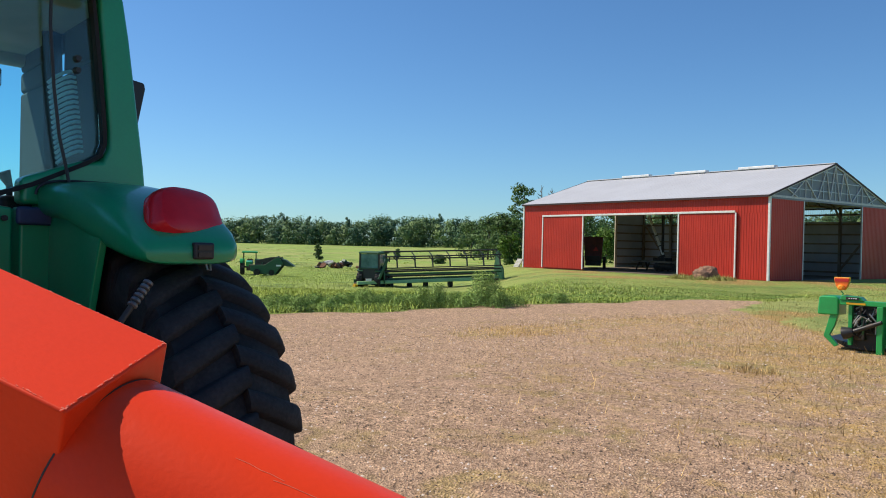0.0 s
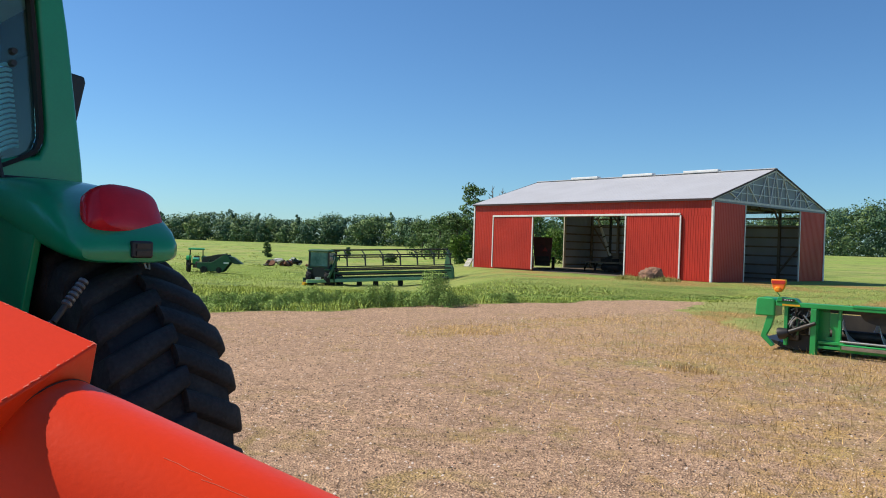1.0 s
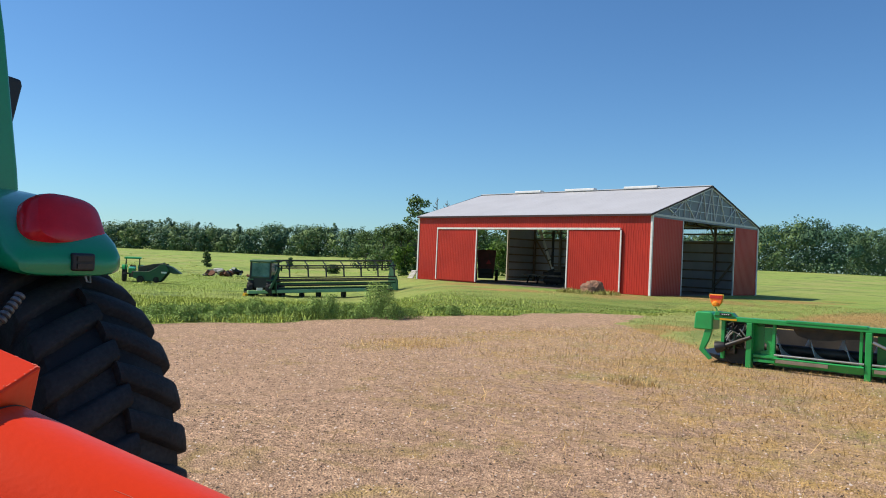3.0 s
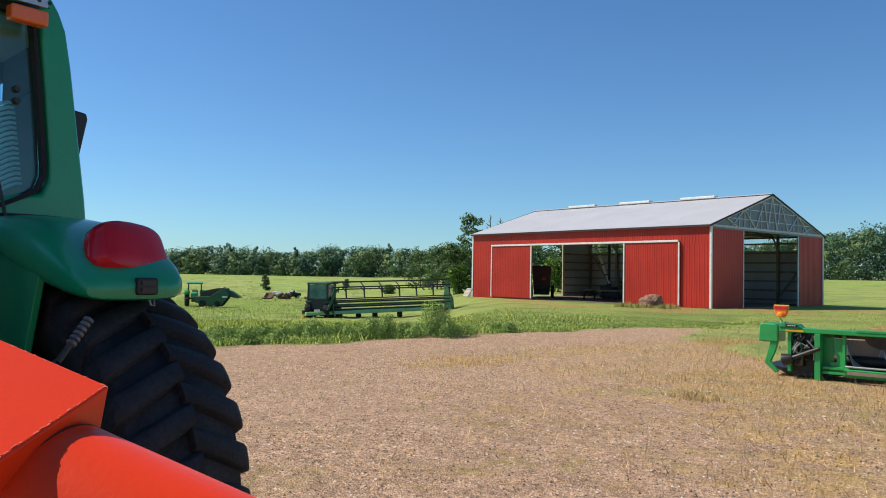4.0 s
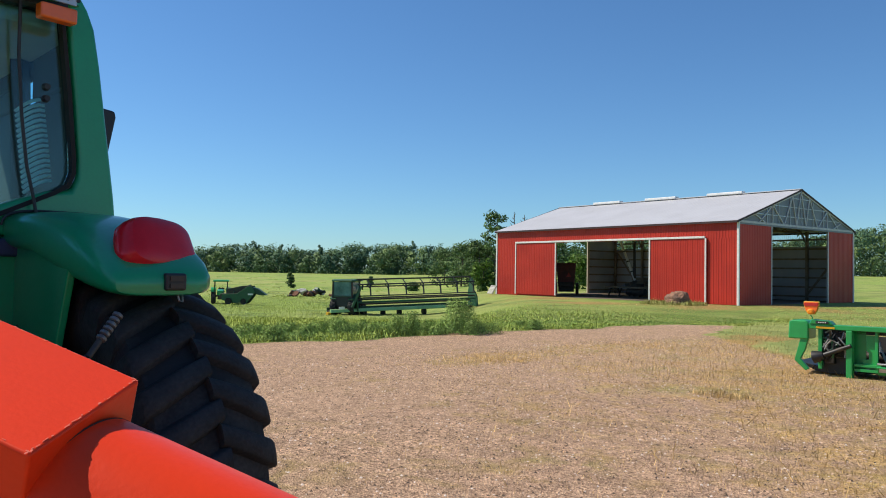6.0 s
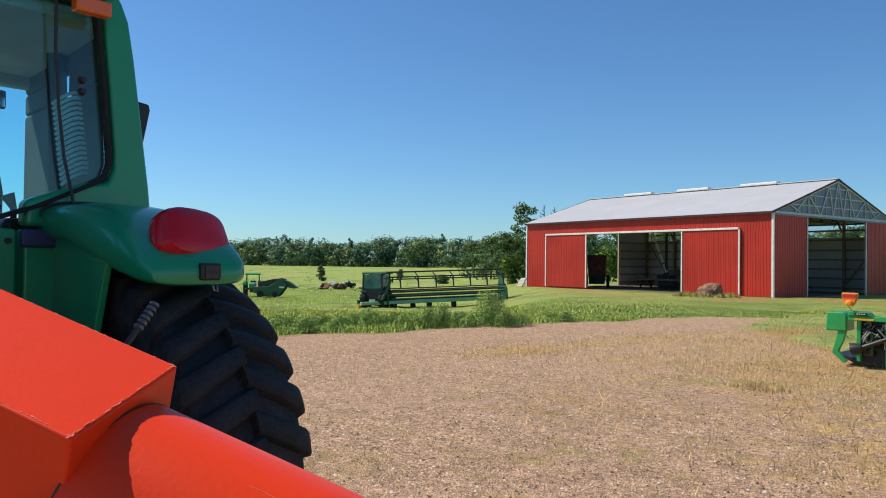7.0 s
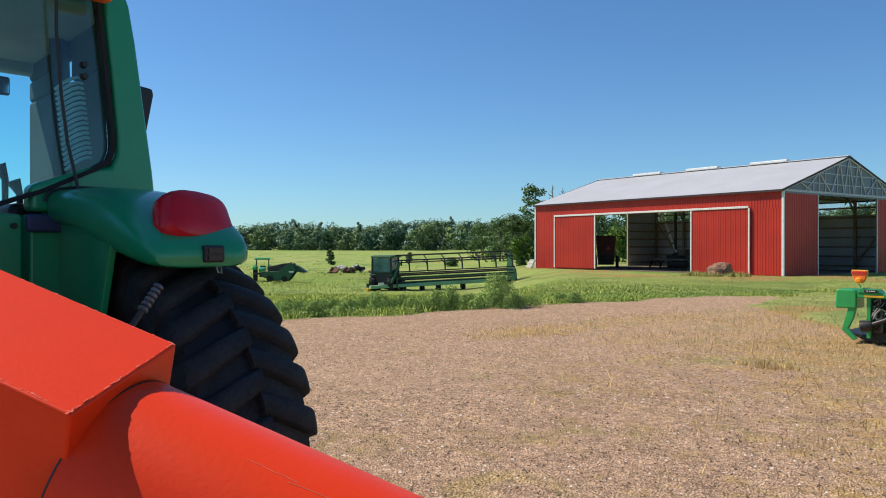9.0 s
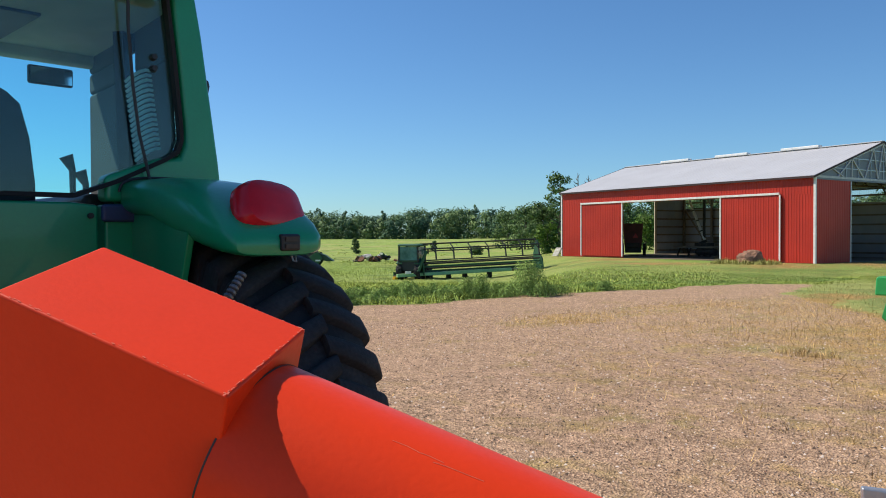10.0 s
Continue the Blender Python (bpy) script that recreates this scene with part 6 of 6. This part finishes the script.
for i in range(5):
    s = Shape()
    s.box((-0.5, -0.5, 0.02 + i * 0.28), (0.5, 0.5, 0.27 + i * 0.28))
    part("board", s, TIMBER, bx, bevel=0.01)
# tractor deep in the shade behind the gable door, hinted by its lamp and sign
gt = small_tractor("shed_tractor", pose(-5.6, 10.2, 0.02, 0, 0, -60), "dark tractor parked in the barn's shade", True, 6, GREEN_FADED)
s = Shape()
s.prism([(-0.20, 0), (0.20, 0), (0, 0.36)], 0.02, pose(0.0, 0.75, 1.15, 0, 0, 180) @ UPRIGHT)
part("slow_sign", s, ORANGE_SIGN, gt, "orange warning triangle")

# ---- plants and stones on the ground ----
def scatter(n, x0, x1, y0, y1, rng):
    return rng.uniform(x0, x1, n), rng.uniform(y0, y1, n)


def in_view(x, y, lo=-0.75, hi=0.72, vmin=2.0):
    v = (x - EYE.x) * AHEAD.x + (y - EYE.y) * AHEAD.y
    u = (x - EYE.x) * RIGHT.x + (y - EYE.y) * RIGHT.y
    return (v > vmin) & (u > lo * v) & (u < hi * v)


r5 = np.random.default_rng(5)
# meadow grass: dense and tall at the verge, thinner farther off
x, y = scatter(300000, -14, 10.5, -42, -8, r5)
g, d = zones(x, y)
vv = (x - EYE.x) * AHEAD.x + (y - EYE.y) * AHEAD.y
keep = (g < 0.35) & in_view(x, y) & (r5.random(len(x)) < np.clip(1.25 - (vv - 18) / 30, 0.25, 1)) & (x < verge_x(y) + 0.2)
x, y = x[keep], y[keep]
edge = np.clip((verge_x(y) - x) / 3.0, 0, 1)
h = r5.uniform(0.05, 0.15, len(x)) * (1 - 0.72 * sstep(-24, -17, y)) * (1 + 0.9 * (1 - edge)) * (0.7 + 0.6 * np.sin(x * 0.9) * np.sin(y * 0.7) ** 2)
blades("meadow_grass", x, y, np.maximum(h, 0.03), 0.012, 0.40, GRASS, r5, "tall green meadow grass along the gravel edge", "grass")
x, y = scatter(80000, -60, 6, -30, 20, r5)
keep = in_view(x, y) & ~((x > -21) & (x < 0.6) & (y > -0.5)) & (zones(x, y)[0] < 0.3) & (r5.random(len(x)) > 0.75 * sstep(-17, -10, y) * sstep(-30, -23, x))
x, y = x[keep], y[keep]
lawn = 1 - 0.62 * sstep(-17, -11, y) * sstep(-32, -24, x)
blades("field_grass", x, y, r5.uniform(0.05, 0.15, len(x)) * lawn, 0.02, 0.4, GRASS, r5, "green meadow grass with lighter patches", "grass")
# grass round the barn and on the tongue beyond the gravel
x, y = scatter(95000, -6, 24, -25, 4, r5)
g, d = zones(x, y)
keep = (g < 0.4) & ~((x > -21) & (x < 0.1) & (y > -0.15)) & in_view(x, y) & (x > verge_x(y) - 14)
x, y, d = x[keep], y[keep], d[keep]
pick = r5.random(len(x)) < d
blades("short_grass", x[~pick], y[~pick], r5.uniform(0.02, 0.065, (~pick).sum()), 0.012, 0.4, OLIVE_GRASS, r5, "green grass before the barn", "grass")
blades("bleached_grass", x[pick], y[pick], r5.uniform(0.02, 0.075, pick.sum()), 0.010, 0.4, DRY_GRASS, r5, "bleached dry grass before the barn", "grass")
# dry wisps over the yard, thick on the far side
x, y = scatter(300000, 8, 34, -42, -10, r5)
g, d = zones(x, y)
patch = np.clip(0.5 + 0.9 * np.sin(x * 0.8 + 1.5 * np.sin(y * 0.6)) * np.sin(y * 0.9 + 1.2 * np.sin(x * 0.5)), 0, 1)
keep = in_view(x, y) & (g > 0.4) & (r5.random(len(x)) < np.clip(0.05 + 0.30 * patch * sstep(9, 15, x) + 0.95 * d * (0.25 + patch), 0, 1))
x, y = x[keep], y[keep]
vv = (x - EYE.x) * AHEAD.x + (y - EYE.y) * AHEAD.y
hh = r5.uniform(0.015, 0.060, len(x)) * (1 + 1.3 * (r5.random(len(x)) < 0.10)) * np.where(zones(x, y)[1] > 0.5, 1.5, 1.0)
blades("dry_wisps", x, y, hh, 0.0038, 0.6, DRY_GRASS, r5, "sparse dry yellow grass growing through gravel", "grass")
# broad-leaved herbs that thicken the meadow's edge
hx, hy = scatter(260000, -6, 9, -40, -12, r5)
hk = (hx < verge_x(hy) + 0.1) & in_view(hx, hy) & (r5.random(len(hx)) < np.clip(1.1 - (verge_x(hy) - hx) / 9, 0.1, 1))
hx, hy = hx[hk], hy[hk]
lump = 0.55 + 0.45 * np.sin(hx * 2.1 + 1.4 * np.sin(hy * 1.7)) * np.sin(hy * 2.6)
tall = np.clip(1 - (verge_x(hy) - hx) / 4, 0.25, 1)
hz = height(hx, hy) + r5.uniform(0.02, 0.22, len(hx)) * lump * tall * (1 - 0.75 * sstep(-23, -17, hy))
hn = np.array([0, 0, 1.0]) + r5.normal(0, 0.4, (len(hx), 3))
tagged(new("meadow_herbs", big_mesh("meadow_herbs", leaf_cards(np.stack([hx, hy, hz], -1), hn, 0.019, r5), LEAF_WEED, hn)), "leafy green herbs along the meadow edge", "herbs", kind="stuff")
# taller dark tufts scattered over the far meadow
fc, fn = [], []
for i in range(130):
    v = r5.uniform(55, 210)
    q = at_view(r5.uniform(250, 1150), v)
    if -24 < q.x < 3 and -4 < q.y < 18:
        continue
    m = 26
    w, hh2 = r5.uniform(0.3, 1.3), r5.uniform(0.10, 0.30)
    dd = r5.normal(0, 1, (m, 3))
    dd /= np.linalg.norm(dd, axis=1, keepdims=True)
    dd[:, 2] = np.abs(dd[:, 2])
    fc.append(np.array(q) + dd * np.array([w, w, hh2]) * r5.uniform(0.5, 1, (m, 1)))
    fn.append(dd + np.array([0, 0, 0.6]))
fc, fn = np.concatenate(fc), np.concatenate(fn)
tagged(new("meadow_tufts", big_mesh("meadow_tufts", leaf_cards(fc, fn, 0.11, r5), GRASS, fn)), "darker weedy tufts over the far meadow", "weeds", kind="stuff")
# one denser tuft each where they stand out
for px, py, r, n in ((17.64, -29.7, 0.28, 420), (12.9, -29.6, 0.45, 260)):
    a, q = r5.uniform(0, 6.28, n), r * np.sqrt(r5.uniform(0, 1, n))
    blades("dry_tuft", px + q * np.cos(a) * 1.6, py + q * np.sin(a), r5.uniform(0.04, 0.13, n), 0.004, 0.5, DRY_GRASS, r5, "yellow dry grass tuft in the gravel", "grass")


def pebbles(name, n, x0, x1, y0, y1, size, rng, label, mat=PEBBLE):
    x, y = scatter(n, x0, x1, y0, y1, rng)
    g, d = zones(x, y)
    keep = in_view(x, y) & (g > 0.6)
    x, y = x[keep], y[keep]
    n = len(x)
    octa = np.array([(1, 0, 0), (0, 1, 0), (-1, 0, 0), (0, -1, 0), (0, 0, 0.75)], float)
    a = rng.uniform(0, 6.28, n)
    sz = size * np.clip(rng.lognormal(0, 0.4, n), 0.4, 2.0)
    p = octa[None] * sz[:, None, None] * rng.uniform(0.6, 1.2, (n, 5, 1))
    c, s2 = np.cos(a)[:, None], np.sin(a)[:, None]
    q = np.stack([p[..., 0] * c - p[..., 1] * s2 + x[:, None], p[..., 0] * s2 + p[..., 1] * c + y[:, None], p[..., 2] - 0.002], -1)
    tri = np.array([(0, 1, 4), (1, 2, 4), (2, 3, 4), (3, 0, 4)])
    me = bpy.data.meshes.new(name)
    me.vertices.add(n * 5)
    me.vertices.foreach_set("co", q.reshape(-1).astype(np.float32))
    f = (np.arange(n)[:, None, None] * 5 + tri[None]).reshape(-1)
    me.loops.add(len(f))
    me.loops.foreach_set("vertex_index", f.astype(np.int32))
    me.polygons.add(n * 4)
    me.polygons.foreach_set("loop_start", np.arange(0, n * 12, 3, dtype=np.int32))
    me.update(calc_edges=True)
    me.materials.append(mat)
    tagged(new(name, me), label, "gravel", kind="stuff")


pebbles("gravel_stones", 110000, 13, 26, -40, -24, 0.009, r5, "loose pinkish gravel stones")
pebbles("earth_clods", 34000, 11, 26, -40, -22, 0.010, r5, "small dark clods of earth on the gravel", CLOD)
pebbles("pale_stones", 14000, 11, 26, -40, -22, 0.010, r5, "pale stones in the gravel", PALE_STONE)
pebbles("gravel_far", 90000, 8, 16, -40, -16, 0.014, r5, "pinkish gravel on the drive")


def weed(p, h, w, seed, label, name="weed_clump", n=700, size=0.019):
    rng = np.random.default_rng(seed)
    n = int(n * 1.8)
    t = thing(name, Matrix.Translation(p), label, "weed", "weeds along the verge")
    s = Shape()
    rnd = random.Random(seed)
    for i in range(14):
        a, q = rnd.uniform(0, 6.28), rnd.uniform(0.1, 0.5) * w
        s.tube([(0.25 * q * math.cos(a), 0.25 * q * math.sin(a), -0.05), (0.6 * q * math.cos(a), 0.6 * q * math.sin(a), h * 0.5), (q * math.cos(a), q * math.sin(a), h * rnd.uniform(0.75, 1.0))], [0.008, 0.006, 0.002], 5)
    tagged(part("stalk", s, LEAF_WEED, t), kind="stuff")
    a, t2 = rng.uniform(0, 2 * np.pi, n), rng.uniform(0.05, 1, n)
    q = w * 0.5 * np.sqrt(rng.uniform(0.05, 1, n)) * (1.05 - 0.55 * t2)
    c = np.stack([q * np.cos(a), q * np.sin(a), t2 * h * rng.uniform(0.75, 1.05, n)], -1)
    nn = np.stack([np.cos(a), np.sin(a), np.full(n, 0.8)], -1)
    lv = new("foliage", big_mesh("foliage", leaf_cards(c, nn, size, rng), LEAF_WEED, nn + rng.normal(0, 0.4, nn.shape)))
    lv.parent = t


rw = random.Random(3)
weed(at_view(775, 20.6), 0.92, 1.30, 90, "large bushy green weed at the gravel edge", "weed_bush", 2800, 0.021)
weed(at_view(800, 20.2), 0.40, 0.8, 91, "low green weed at the gravel edge", n=900)
k = 0
for px in range(372, 830, 13):
    yv = np.interp(px, (375, 600, 800), (17.0, 18.7, 20.6))
    weed(at_view(px + rw.uniform(-5, 5), yv + rw.uniform(0.0, 1.6)), rw.uniform(0.18, 0.40), rw.uniform(0.5, 0.9), 100 + k, "green weeds at the gravel edge", n=520)
    k += 1
for px, v, hgt in ((690, 20.0, 0.62), (665, 19.6, 0.55), (560, 18.8, 0.5), (905, 22.5, 0.28), (880, 22.6, 0.25)):
    weed(at_view(px, v), hgt, 0.7, 150 + k, "green weeds at the gravel edge", n=800)
    k += 1
for bx2, by2, r, n in ((-2.75, -3.85, 0.75, 900), (-0.7, -3.3, 0.8, 800), (-1.7, -4.1, 0.6, 400)):
    a, q = r5.uniform(0, 6.28, n), r * np.sqrt(r5.uniform(0, 1, n))
    hgt = r5.uniform(0.12, 0.42, n) * (1.15 - 0.6 * q / r)
    blades("tall_grass", bx2 + q * np.cos(a), by2 + q * np.sin(a), hgt, 0.014, 0.35, OLIVE_GRASS, r5, "tall seeding grass round the boulder", "grass")
# goldenrod patch by the old tractor
gx, gy = [], []
for i in range(60):
    q = at_view(r5.uniform(250, 470), r5.uniform(84, 116))
    m = 16
    gx.append(q.x + r5.normal(0, 0.5, m))
    gy.append(q.y + r5.normal(0, 0.5, m))
gx, gy = np.concatenate(gx), np.concatenate(gy)
gz = height(gx, gy) + r5.uniform(0.15, 0.6, len(gx))
gn = np.array([0, 0, 1.0]) + r5.normal(0, 0.4, (len(gx), 3))
tagged(new("goldenrod", big_mesh("goldenrod", leaf_cards(np.stack([gx, gy, gz], -1), gn, 0.09, r5), GOLDEN_WEED, gn)), "yellow flowering weeds in the far meadow", "weeds", kind="stuff")
